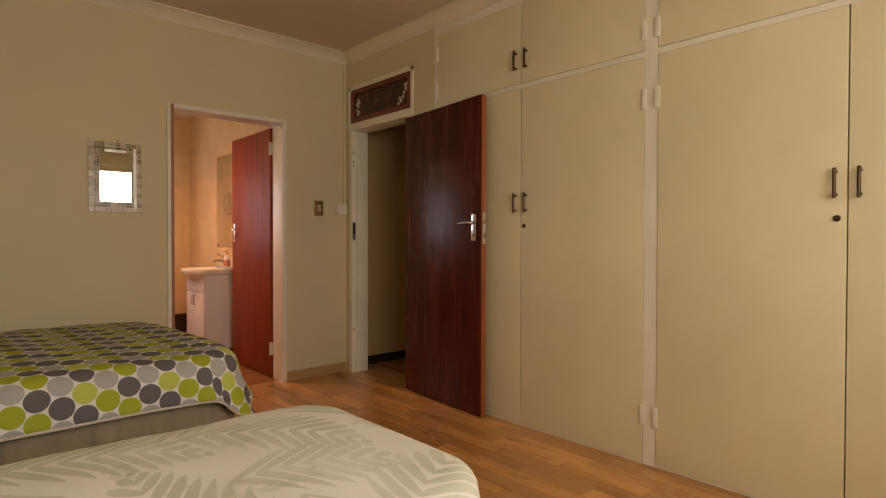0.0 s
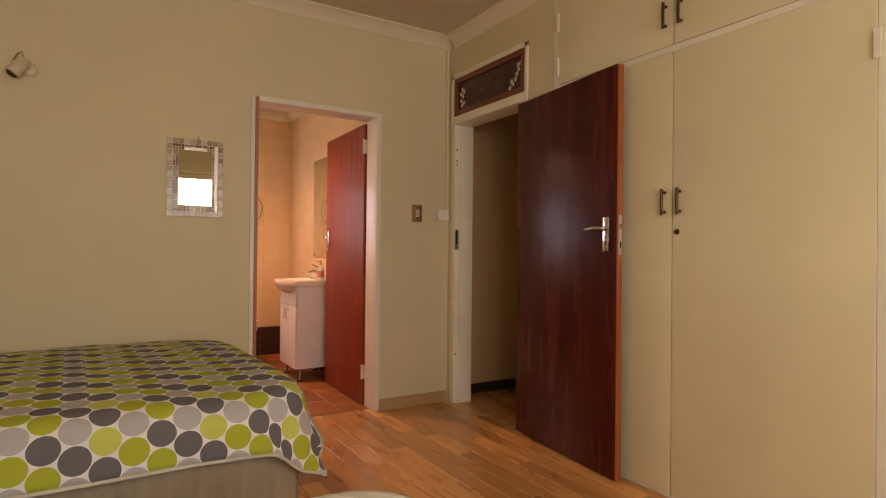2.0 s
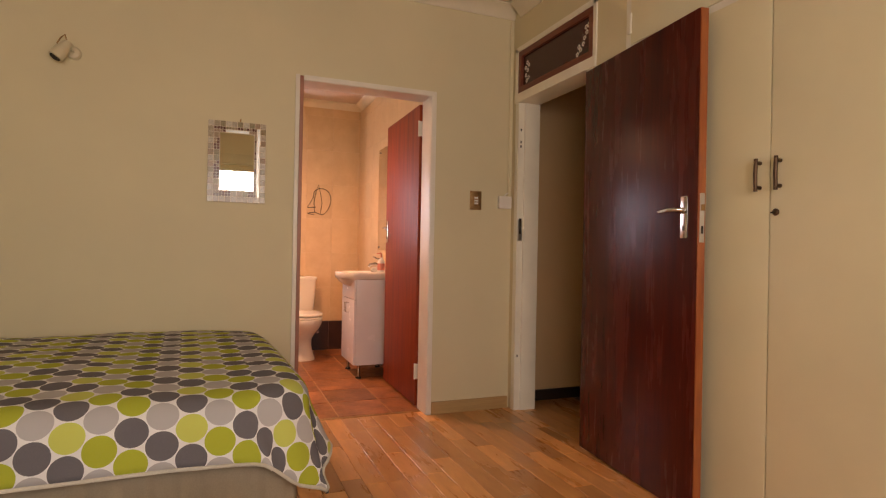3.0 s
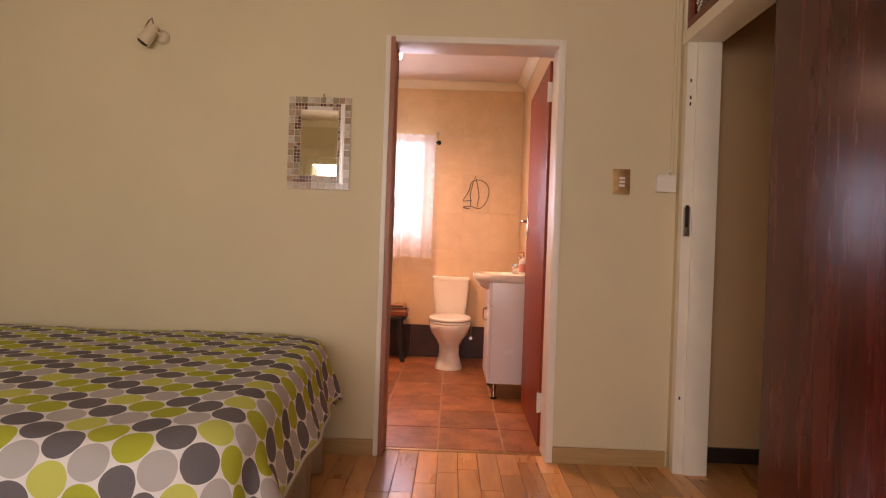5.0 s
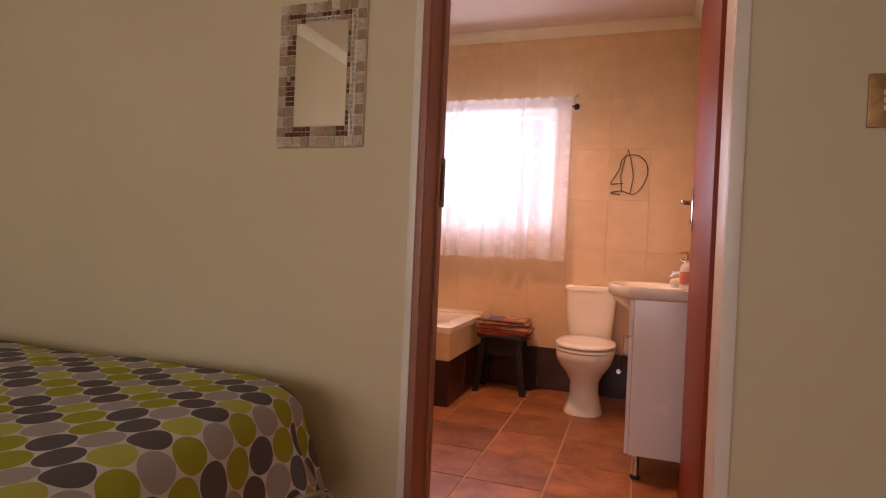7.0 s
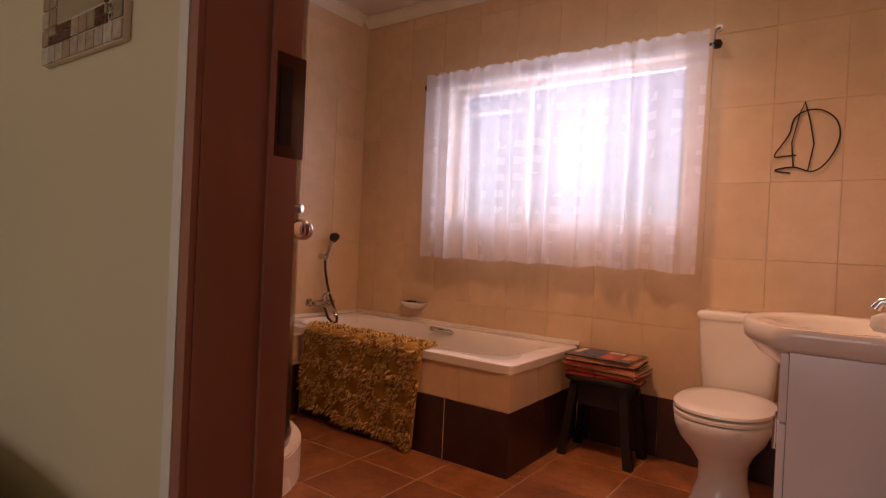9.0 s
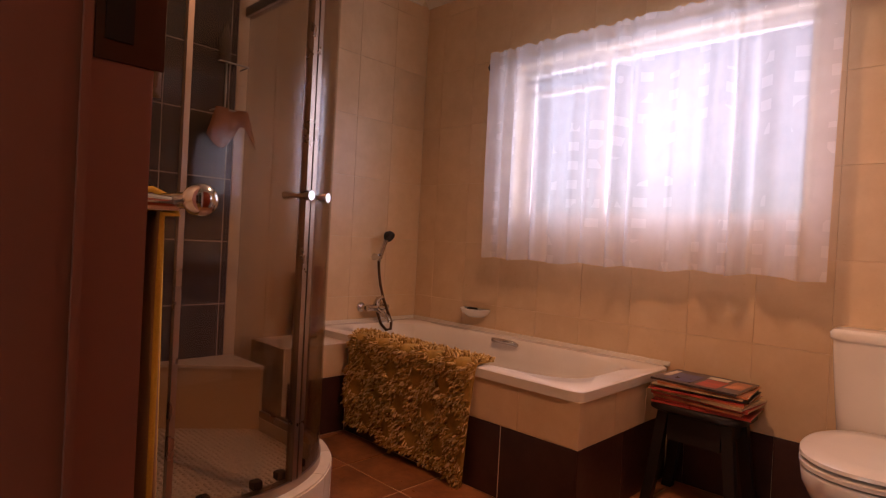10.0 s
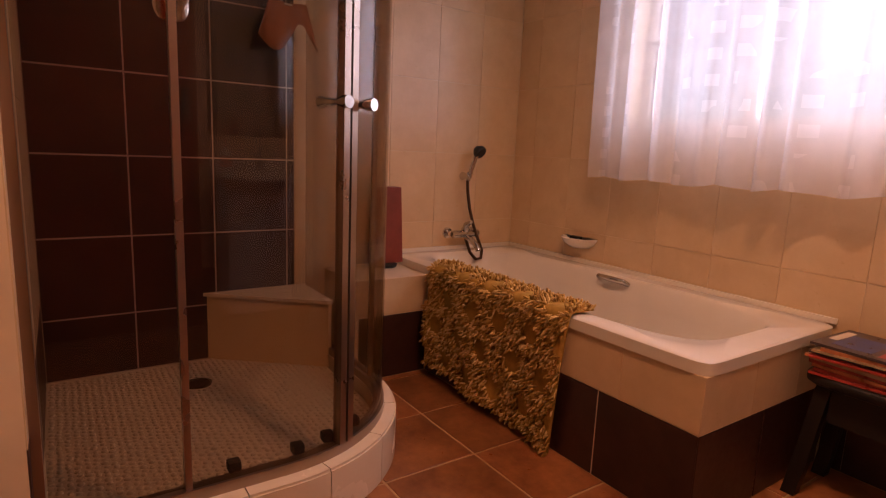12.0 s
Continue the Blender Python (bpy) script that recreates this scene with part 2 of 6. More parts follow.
M["lace"] = cloth_mat("lace_curtain", (0.80, 0.80, 0.70), 0.1, 40, sheer=0.60, trans=0.6)
M["drape"] = cloth_mat("cream_drape", (0.66, 0.60, 0.42), 0.12, 40, trans=0.2)
M["valance"] = cloth_mat("taupe_bed_valance", (0.40, 0.33, 0.235), 0.18)
M["ticking"] = cloth_mat("mattress_ticking", (0.62, 0.58, 0.50))
M["grey_towel"] = cloth_mat("grey_brown_towel", (0.20, 0.15, 0.11), 0.35, 60)
M["yellow_towel"] = cloth_mat("yellow_towel", (0.62, 0.40, 0.045), 0.25, 60)
M["brown_towel"] = cloth_mat("brown_towel", (0.34, 0.20, 0.09), 0.35, 60)
M["peach_cloth"] = cloth_mat("peach_cloth", (0.40, 0.17, 0.09), 0.2, 60)
M["shag"] = plain("mustard_chenille", (0.45, 0.275, 0.060), 0.9, var=0.30, scale=25, bump=0.0, spec=0.1)
M["pile"], N_, L_, B_ = nmat("mustard_chenille_pile", 0.85, 0, 0.15)
L_.new(ramp_n(N_, L_, N_.new("ShaderNodeNewGeometry").outputs["Random Per Island"], [(0.0, (0.22, 0.11, 0.022)), (0.5, (0.54, 0.33, 0.075)), (1.0, (0.84, 0.62, 0.27))]), B_.inputs["Base Color"])
M["redbook"] = plain("red_brown_cover", (0.22, 0.045, 0.03), 0.45, var=0.2, scale=15)
M["pinkplastic"] = plain("pink_label", (0.70, 0.25, 0.18), 0.4)
M["tassel"] = plain("dry_grass", (0.30, 0.25, 0.13), 0.8, var=0.3, scale=40)
M["spotcream"] = plain("cream_lamp_enamel", (0.66, 0.58, 0.40), 0.35)
M["outside"] = plain("outside_ground", (0.30, 0.30, 0.22), 0.9)


def dots_mat():
    """White cotton printed with lime, grey and charcoal discs in brick rows."""
    m, N, L, b = nmat("dotted_duvet_cotton", 0.85, 0, 0.15)
    uv = N.new("ShaderNodeUVMap").outputs[0]
    sep = N.new("ShaderNodeSeparateXYZ")
    L.new(uv, sep.inputs[0])
    s, cu = 0.0855, 0.0740
    lime, pale, grey, coal = (0.40, 0.44, 0.006), (0.55, 0.59, 0.10), (0.45, 0.44, 0.455), (0.120, 0.112, 0.130)
    u = math_n(N, L, "ADD", math_n(N, L, "DIVIDE", sep.outputs[0], cu), 22.88)
    own = math_n(N, L, "FLOOR", u)
    side = math_n(N, L, "MULTIPLY_ADD", math_n(N, L, "GREATER_THAN", math_n(N, L, "SUBTRACT", u, own), 0.5), 2.0, -1.0)

    def discs(col):
        """Whether a disc of this column covers the point, and its colour."""
        odd = math_n(N, L, "MULTIPLY", math_n(N, L, "MODULO", col, 2.0), 0.5)
        v = math_n(N, L, "SUBTRACT", math_n(N, L, "MULTIPLY_ADD", sep.outputs[1], -1.0 / s, 40.675), odd)
        row = math_n(N, L, "FLOOR", v)
        du = math_n(N, L, "MULTIPLY", math_n(N, L, "SUBTRACT", math_n(N, L, "SUBTRACT", u, col), 0.5), cu)
        dv = math_n(N, L, "MULTIPLY", math_n(N, L, "SUBTRACT", math_n(N, L, "SUBTRACT", v, row), 0.5), s)
        r = math_n(N, L, "SQRT", math_n(N, L, "ADD", math_n(N, L, "MULTIPLY", du, du), math_n(N, L, "MULTIPLY", dv, dv)))
        phase = math_n(N, L, "DIVIDE", math_n(N, L, "MODULO", col, 4.0), 4.0)
        bright = ramp_n(N, L, phase, [(0.0, lime), (0.2, lime), (0.45, grey), (0.7, pale)], "CONSTANT")
        dull = ramp_n(N, L, phase, [(0.0, grey), (0.2, coal), (0.45, coal), (0.7, coal)], "CONSTANT")
        kind = math_n(N, L, "MODULO", math_n(N, L, "ADD", math_n(N, L, "SUBTRACT", row, math_n(N, L, "FLOOR", math_n(N, L, "DIVIDE", col, 2.0))), 200.0), 2.0)
        return math_n(N, L, "LESS_THAN", r, 0.0412), mixc(N, L, kind, bright, dull)

    in_own, own_c = discs(own)
    in_next, next_c = discs(math_n(N, L, "ADD", own, side))
    inside = math_n(N, L, "MAXIMUM", in_own, in_next)
    c = mixc(N, L, in_own, next_c, own_c)
    tc = N.new("ShaderNodeTexCoord").outputs["Object"]
    weave = noise_n(N, L, tc, 420, 2)
    cloud = noise_n(N, L, tc, 5, 3)
    base = mixc(N, L, cloud, (0.76, 0.76, 0.77), (0.84, 0.84, 0.85))
    c2 = mixc(N, L, inside, base, c)
    c2 = mixc(N, L, math_n(N, L, "MULTIPLY", weave, 0.16), c2, (0.5, 0.48, 0.45))
    L.new(c2, b.inputs["Base Color"])
    bump_n(N, L, b, weave, 0.2, 0.002)
    return m


def fronds_mat():
    """Cream cotton printed with pale sage palm fronds."""
    m, N, L, b = nmat("palm_print_duvet_cotton", 0.85, 0, 0.15)
    uv = N.new("ShaderNodeUVMap").outputs[0]
    tc = N.new("ShaderNodeTexCoord").outputs["Object"]
    wob = N.new("ShaderNodeTexNoise")
    wob.inputs["Scale"].default_value = 6.0
    L.new(uv, wob.inputs["Vector"])
    total = None
    spots = [(1.60, 0.18, -43, 0.30), (1.56, -0.10, -20, 0.24), (1.15, 0.30, -20, 0.28), (1.72, -0.36, 30, 0.26), (1.20, -0.14, 110, 0.28), (0.75, 0.10, 160, 0.28), (0.80, -0.34, 20, 0.28), (0.36, 0.30, 60, 0.26), (1.34, 0.48, 185, 0.24), (1.86, 0.40, 80, 0.24), (0.40, -0.16, 200, 0.26), (1.42, -0.52, 250, 0.26)]
    for cx, cy, ang, ln in spots:
        mp = N.new("ShaderNodeMapping")
        mp.vector_type = "TEXTURE"
        mp.inputs["Location"].default_value = (cx, cy, 0)
        mp.inputs["Rotation"].default_value = (0, 0, radians(ang))
        L.new(uv, mp.inputs["Vector"])
        sp = N.new("ShaderNodeSeparateXYZ")
        L.new(mp.outputs[0], sp.inputs[0])
        x = sp.outputs[0]
        y = math_n(N, L, "ADD", sp.outputs[1], math_n(N, L, "MULTIPLY", math_n(N, L, "MULTIPLY", x, x), 1.1))
        ay = math_n(N, L, "ABSOLUTE", y)
        ph = math_n(N, L, "SUBTRACT", x, math_n(N, L, "MULTIPLY", ay, 1.0))
        fr = math_n(N, L, "ABSOLUTE", math_n(N, L, "SUBTRACT", math_n(N, L, "FRACT", math_n(N, L, "DIVIDE", ph, 0.058)), 0.5))
        env = math_n(N, L, "MULTIPLY", math_n(N, L, "SUBTRACT", 1.0, math_n(N, L, "POWER", math_n(N, L, "ABSOLUTE", math_n(N, L, "DIVIDE", x, ln)), 2.0)), 0.165)
        far_out = math_n(N, L, "DIVIDE", ay, math_n(N, L, "MAXIMUM", env, 0.001))
        wid = math_n(N, L, "MINIMUM", math_n(N, L, "MULTIPLY", math_n(N, L, "MULTIPLY", math_n(N, L, "SUBTRACT", 1.0, far_out), math_n(N, L, "ADD", far_out, 0.16)), 1.25), 0.40)
        leaf = math_n(N, L, "LESS_THAN", fr, wid)
        ok = math_n(N, L, "MULTIPLY", leaf, math_n(N, L, "LESS_THAN", ay, env))
        total = ok if total is None else math_n(N, L, "MAXIMUM", total, ok)
    cloud = noise_n(N, L, tc, 9, 4)
    weave = noise_n(N, L, tc, 420, 2)
    leafc = ramp_n(N, L, cloud, [(0.35, (0.47, 0.51, 0.35)), (0.65, (0.62, 0.65, 0.50))])
    base = ramp_n(N, L, noise_n(N, L, tc, 3, 3), [(0.35, (0.88, 0.87, 0.82)), (0.65, (0.93, 0.92, 0.88))])
    shade = mixc(N, L, math_n(N, L, "MULTIPLY", math_n(N, L, "GREATER_THAN", noise_n(N, L, uv, 4.5, 5, 0.6), 0.60), 0.30), base, (0.52, 0.55, 0.38))
    c = mixc(N, L, math_n(N, L, "MULTIPLY", total, math_n(N, L, "MULTIPLY_ADD", noise_n(N, L, uv, 3.0, 3), 1.2, -0.08)), shade, leafc)
    L.new(c, b.inputs["Base Color"])
    bump_n(N, L, b, weave, 0.2, 0.002)
    return m


M["dots"], M["fronds"] = dots_mat(), fronds_mat()


# ---- mesh helpers ----
BASE = {}
ORIGIN = [Vector((0, 0, 0))]  # where the frame that things are drawn in lies


def thing(name, base, label, category, group="", kind="", rz=0.0):
    ob = new(name)
    ob.empty_display_size = 0.1
    ob.matrix_world = pose(*(Vector(base) + ORIGIN[0]), 0, 0, rz)
    BASE[ob.name] = Vector(base)
    return tagged(ob, label, category, group, kind)


def link_mesh(name, bm, mats, smooth=None):
    me = bpy.data.meshes.new(name)
    bm.normal_update()
    bm.to_mesh(me)
    bm.free()
    for mt in mats if isinstance(mats, (list, tuple)) else [mats]:
        me.materials.append(mt)
    if smooth:
        me.shade_smooth()
        if smooth < 180:
            me.set_sharp_from_angle(angle=radians(smooth))
    return me


def part(name, bm, material, parent, label="", smooth=35, local=False):
    """Links a bmesh, drawn in the world's metres (or the thing's own, local), as one mesh under a thing or part."""
    base = BASE[parent.name]
    if not local:
        bm.transform(Matrix.Translation(-base))
    ob = new(name, link_mesh(name, bm, material, smooth))
    ob.parent = parent
    BASE[ob.name] = base
    return tagged(ob, label)


def solid(name, bm, material, label, category, group="", kind="", smooth=35):
    """A thing of one mesh, or a piece of the setting; its origin lies at its base."""
    vs = [v.co for v in bm.verts]
    lo = Vector([min(v[i] for v in vs) for i in range(3)])
    hi = Vector([max(v[i] for v in vs) for i in range(3)])
    base = Vector(((lo[0] + hi[0]) / 2, (lo[1] + hi[1]) / 2, lo[2]))
    bm.transform(Matrix.Translation(-base))
    ob = new(name, link_mesh(name, bm, material, smooth))
    ob.location = base + ORIGIN[0]
    BASE[ob.name] = base
    return tagged(ob, label, category, group, kind)


def box(x0, y0, z0, x1, y1, z1, bevel=0.0, seg=2, bm=None):
    out = bm or bmesh.new()
    t = bmesh.new()
    bmesh.ops.create_cube(t, size=1.0)
    t.transform(Matrix.Translation(((x0 + x1) / 2, (y0 + y1) / 2, (z0 + z1) / 2)) @ Matrix.Diagonal((abs(x1 - x0), abs(y1 - y0), abs(z1 - z0), 1)))
    if bevel:
        bmesh.ops.bevel(t, geom=t.edges[:], offset=bevel, segments=seg, affect="EDGES", profile=0.7)
    join(out, t)
    return out


def join(bm, other):
    me = bpy.data.meshes.new("tmp")
    other.to_mesh(me)
    other.free()
    bm.from_mesh(me)
    bpy.data.meshes.remove(me)
    return bm


def tube(pts, r, seg=10, bm=None, cap=True, closed=False):
    """A round bar along points; r may be a list."""
    bm = bm or bmesh.new()
    pts = [Vector(p) for p in pts]
    n = len(pts)
    rs = r if isinstance(r, (list, tuple)) else [r] * n
    rings = []
    ref = None
    for i, p in enumerate(pts):
        if closed:
            d = pts[(i + 1) % n] - pts[i - 1]
        else:
            d = pts[min(i + 1, n - 1)] - pts[max(i - 1, 0)]
        d.normalize()
        if ref is None:
            ref = d.orthogonal().normalized()
        ref = (ref - d * ref.dot(d))
        ref = ref.normalized() if ref.length > 1e-6 else d.orthogonal().normalized()
        w = d.cross(ref)
        rings.append([bm.verts.new(p + (ref * math.cos(a) + w * math.sin(a)) * rs[i]) for a in (2 * math.pi * k / seg for k in range(seg))])
    pairs = list(zip(rings, rings[1:])) + ([(rings[-1], rings[0])] if closed else [])
    for a, c in pairs:
        for k in range(seg):
            bm.faces.new((a[k], a[(k + 1) % seg], c[(k + 1) % seg], c[k]))
    if cap and not closed:
        bm.faces.new(rings[0][::-1])
        bm.faces.new(rings[-1])
    return bm


def lathe(profile, centre, axis="z", seg=24, bm=None):
    """Profile of (radius, height) turned round an axis through the centre."""
    bm = bm or bmesh.new()
    rings = []
    for r, h in profile:
        ring = []
        for k in range(seg):
            a = 2 * math.pi * k / seg
            p = (r * math.cos(a), r * math.sin(a), h)
            if axis == "x":
                p = (h, p[0], p[1])
            elif axis == "y":
                p = (p[0], h, p[1])
            ring.append(bm.verts.new(Vector(p) + Vector(centre)))
        rings.append(ring)
    for a, c in zip(rings, rings[1:]):
        for k in range(seg):
            bm.faces.new((a[k], a[(k + 1) % seg], c[(k + 1) % seg], c[k]))
    if profile[0][0] > 1e-5:
        bm.faces.new(rings[0][::-1])
    if profile[-1][0] > 1e-5:
        bm.faces.new(rings[-1])
    bmesh.ops.remove_doubles(bm, verts=bm.verts[:], dist=1e-6)
    bmesh.ops.recalc_face_normals(bm, faces=bm.faces[:])
    return bm


def loft(rings, bm=None, cap0=True, cap1=True):
    """Rings of the same number of points, joined in order."""
    bm = bm or bmesh.new()
    vr = [[bm.verts.new(p) for p in ring] for ring in rings]
    n = len(vr[0])
    for a, c in zip(vr, vr[1:]):
        for k in range(n):
            bm.faces.new((a[k], a[(k + 1) % n], c[(k + 1) % n], c[k]))
    if cap0:
        bm.faces.new(vr[0][::-1])
    if cap1:
        bm.faces.new(vr[-1])
    bmesh.ops.recalc_face_normals(bm, faces=bm.faces[:])
    return bm


def superellipse(cx, cy, z, a, b, n=40, e=2.5):
    out = []
    for k in range(n):
        t = 2 * math.pi * k / n
        c, s = math.cos(t), math.sin(t)
        out.append((cx + a * math.copysign(abs(c) ** (2 / e), c), cy + b * math.copysign(abs(s) ** (2 / e), s), z))
    return out


def prism(outline, axis, lo, hi, bm=None):
    """An outline of (a, b) drawn out along an axis: x -> (y, z), y -> (x, z), z -> (x, y)."""
    def at(p, h):
        return {"x": (h, p[0], p[1]), "y": (p[0], h, p[1]), "z": (p[0], p[1], h)}[axis]
    return loft([[at(p, lo) for p in outline], [at(p, hi) for p in outline]], bm)


def cut_wall(lo, hi, holes, axis, d0, d1):
    """A wall slab in the plane (a, z) from lo to hi with holes (a0, z0, a1, z1), thickness d0 to d1 along the axis."""
    a_s = sorted({lo[0], hi[0], *[h[0] for h in holes], *[h[2] for h in holes]})
    z_s = sorted({lo[1], hi[1], *[h[1] for h in holes], *[h[3] for h in holes]})
    bm = bmesh.new()
    solid_cell = {}
    for i in range(len(a_s) - 1):
        for j in range(len(z_s) - 1):
            ca, cz = (a_s[i] + a_s[i + 1]) / 2, (z_s[j] + z_s[j + 1]) / 2
            solid_cell[i, j] = not any(h[0] < ca < h[2] and h[1] < cz < h[3] for h in holes)
    vc = {}

    def v(i, j, k):
        if (i, j, k) not in vc:
            a, z, d = a_s[i], z_s[j], (d0, d1)[k]
            vc[i, j, k] = bm.verts.new((d, a, z) if axis == "x" else (a, d, z))
        return vc[i, j, k]

    for (i, j), s in solid_cell.items():
        if not s:
            continue
        bm.faces.new((v(i, j, 0), v(i + 1, j, 0), v(i + 1, j + 1, 0), v(i, j + 1, 0)))
        bm.faces.new((v(i, j, 1), v(i, j + 1, 1), v(i + 1, j + 1, 1), v(i + 1, j, 1)))
        for di, dj, e in ((-1, 0, ((i, j), (i, j + 1))), (1, 0, ((i + 1, j), (i + 1, j + 1))), (0, -1, ((i, j), (i + 1, j))), (0, 1, ((i, j + 1), (i + 1, j + 1)))):
            if not solid_cell.get((i + di, j + dj), False):
                (p, q), (r, t) = e
                bm.faces.new((v(p, q, 0), v(r, t, 0), v(r, t, 1), v(p, q, 1)))
    bmesh.ops.recalc_face_normals(bm, faces=bm.faces[:])
    return bm


TILE_MESH = {}


def tile_mesh(w, h, t, mat, edge=0.001):
    key = (round(w, 3), round(h, 3), mat.name)
    if key not in TILE_MESH:
        bm = bmesh.new()
        a, b2 = w / 2, h / 2
        lo = [bm.verts.new(p) for p in ((-a, -b2, 0), (a, -b2, 0), (a, b2, 0), (-a, b2, 0))]
        mid = [bm.verts.new((x, y, t - edge * 0.7)) for x, y in ((-a, -b2), (a, -b2), (a, b2), (-a, b2))]
        a, b2 = a - edge, b2 - edge
        up = [bm.verts.new((x, y, t)) for x, y in ((-a, -b2), (a, -b2), (a, b2), (-a, b2))]
        for p, q in ((lo, mid), (mid, up)):
            for k in range(4):
                bm.faces.new((p[k], p[(k + 1) % 4], q[(k + 1) % 4], q[k]))
        bm.faces.new(up)
        TILE_MESH[key] = link_mesh("tile", bm, mat)
    return TILE_MESH[key]


FACES = {"n": lambda u, v, d: Matrix(((1, 0, 0, u), (0, 0, -1, d), (0, 1, 0, v), (0, 0, 0, 1))),
         "s": lambda u, v, d: Matrix(((-1, 0, 0, u), (0, 0, 1, d), (0, 1, 0, v), (0, 0, 0, 1))),
         "w": lambda u, v, d: Matrix(((0, 0, 1, d), (1, 0, 0, u), (0, 1, 0, v), (0, 0, 0, 1))),
         "e": lambda u, v, d: Matrix(((0, 0, -1, d), (-1, 0, 0, u), (0, 1, 0, v), (0, 0, 0, 1))),
         "f": lambda u, v, d: Matrix(((1, 0, 0, u), (0, 1, 0, v), (0, 0, 1, d), (0, 0, 0, 1)))}


def lay_tiles(parent, face, depth, u0, u1, v0, v1, w, h, uo, vo, mat, holes=(), t=0.003, joint=0.0014, name="tile", stagger=0.0):
    """Tiles on a wall (n: wall to the north, facing south, and so on) or floor (f), clipped to the stretch and to holes."""
    base = BASE[parent.name]
    for j in range(math.floor((v0 - vo) / h), math.ceil((v1 - vo) / h)):
        off = stagger * (j % 2) * w
        for i in range(math.floor((u0 - uo - off) / w), math.ceil((u1 - uo - off) / w)):
            rects = [(max(u0, uo + off + i * w), max(v0, vo + j * h), min(u1, uo + off + (i + 1) * w), min(v1, vo + (j + 1) * h))]
            for a0, b0, a1, b1 in holes:
                nxt = []
                for x0, y0, x1, y1 in rects:
                    if a0 >= x1 or a1 <= x0 or b0 >= y1 or b1 <= y0:
                        nxt.append((x0, y0, x1, y1))
                        continue
                    nxt += [(x0, y0, min(x1, a0), y1), (max(x0, a1), y0, x1, y1)]
                    nxt += [(max(x0, a0), y0, min(x1, a1), b0), (max(x0, a0), b1, min(x1, a1), y1)]
                rects = nxt
            for x0, y0, x1, y1 in rects:
                if x1 - x0 < 0.015 or y1 - y0 < 0.015:
                    continue
                ob = new(name, tile_mesh(x1 - x0 - joint, y1 - y0 - joint, t, mat))
                ob.parent = parent
                ob.matrix_basis = Matrix.Translation(-base) @ FACES[face]((x0 + x1) / 2, (y0 + y1) / 2, depth)

# ---- structure: bedroom, hall, bathroom ----
XW, YS, YN, XE, YB = -0.676, -0.70, 4.34, 2.865, 4.495
XB = -0.565
ZC, ZB = 2.69, 2.56
BW, NW = -0.656, 6.816
BATH_FRAME, HOUSE_FRAME = Vector((-0.020, 0.029, 0)), Vector((0, 0, 0))
wall_north = solid("wall_north", cut_wall((XW, 0), (XE, ZC), [(1.43, -1, 2.305, 2.06)], "y", YN, YB), M["wall"], "cream-yellow painted plaster wall with doorway to the bathroom", "wall", kind="structure", smooth=None)
wall_west = solid("wall_west", box(XW - 0.2, YS - 0.2, 0, XW, NW + 0.2, ZC), M["wall"], "cream painted plaster wall behind the beds", "wall", kind="structure", smooth=None)
solid("wall_west_bedroom", box(XW + 0.0005, YS + 0.0005, 0, XB, YN - 0.0005, ZC - 0.0005), M["wall"], "cream painted plaster wall at the head of the beds", "wall", kind="structure", smooth=None)
wall_south = solid("wall_south", cut_wall((XW, 0), (3.6, ZC), [(-0.12, 0.92, 2.52, 2.12)], "y", YS - 0.2, YS), M["wall"], "cream painted wall with a wide window", "wall", kind="structure", smooth=None)
wall_east = solid("wall_east", cut_wall((3.2, 0), (4.52, ZC), [(3.432, -1, 4.297, 2.405)], "x", XE, XE + 0.146), M["wall"], "cream painted wall with the hall doorway", "wall", kind="structure", smooth=None)
solid("wall_cupboard_back", box(3.45, YS, 0, 3.6, 3.3, ZC), M["wall"], "plain wall behind the built-in cupboards", "wall", kind="structure", smooth=None)
# hall walls: their warm light is put into the wall colour
solid("wall_hall_north", box(3.016, 4.43, 0, 5.6, 4.55, ZC), M["hallwall"], "cream painted hall wall, the hall's missing light put into its tan colour", "wall", kind="structure", smooth=None)
solid("wall_hall_south", box(3.016, 3.2, 0, 5.6, 3.32, ZC), M["hallwall"], "cream painted hall wall, the hall's missing light put into its tan colour", "wall", kind="structure", smooth=None)
solid("wall_hall_end", box(5.6, 3.2, 0, 5.75, 4.55, ZC), M["hallwall"], "cream painted wall at the end of the hall, missing light put into its tan colour", "wall", kind="structure", smooth=None)
solid("ceiling_bedroom", box(XW - 0.2, YS - 0.2, ZC, 5.75, YB, ZC + 0.1), M["ceil"], "flat painted board ceiling of the bedroom", "ceiling", kind="structure", smooth=None)
solid("ceiling_bathroom", box(XW, YB, ZB, 2.62, NW + 0.2, ZB + 0.1), M["bathceil"], "flat painted ceiling of the bathroom", "ceiling", kind="structure", smooth=None)
ORIGIN[0] = BATH_FRAME
wall_bath_north = solid("wall_bathroom_north", cut_wall((BW - 0.02, 0), (2.63, ZB - 0.001), [(0.09, 1.145, 1.52, 1.995)], "y", NW, NW + 0.2), M["grout2"], "tiled bathroom wall with a window", "wall", kind="structure", smooth=None)
wall_bath_east = solid("wall_bathroom_east", box(2.433, YB - 0.028, 0, 2.63, NW, ZB - 0.001), M["grout2"], "tiled bathroom wall behind the basin", "wall", kind="structure", smooth=None)
lining = solid("wall_shower_south", box(BW, YB - 0.02, 0, 0.50, 4.601, ZB - 0.001), M["grout2"], "tiled shower wall", "wall", kind="structure", smooth=None)
ORIGIN[0] = HOUSE_FRAME
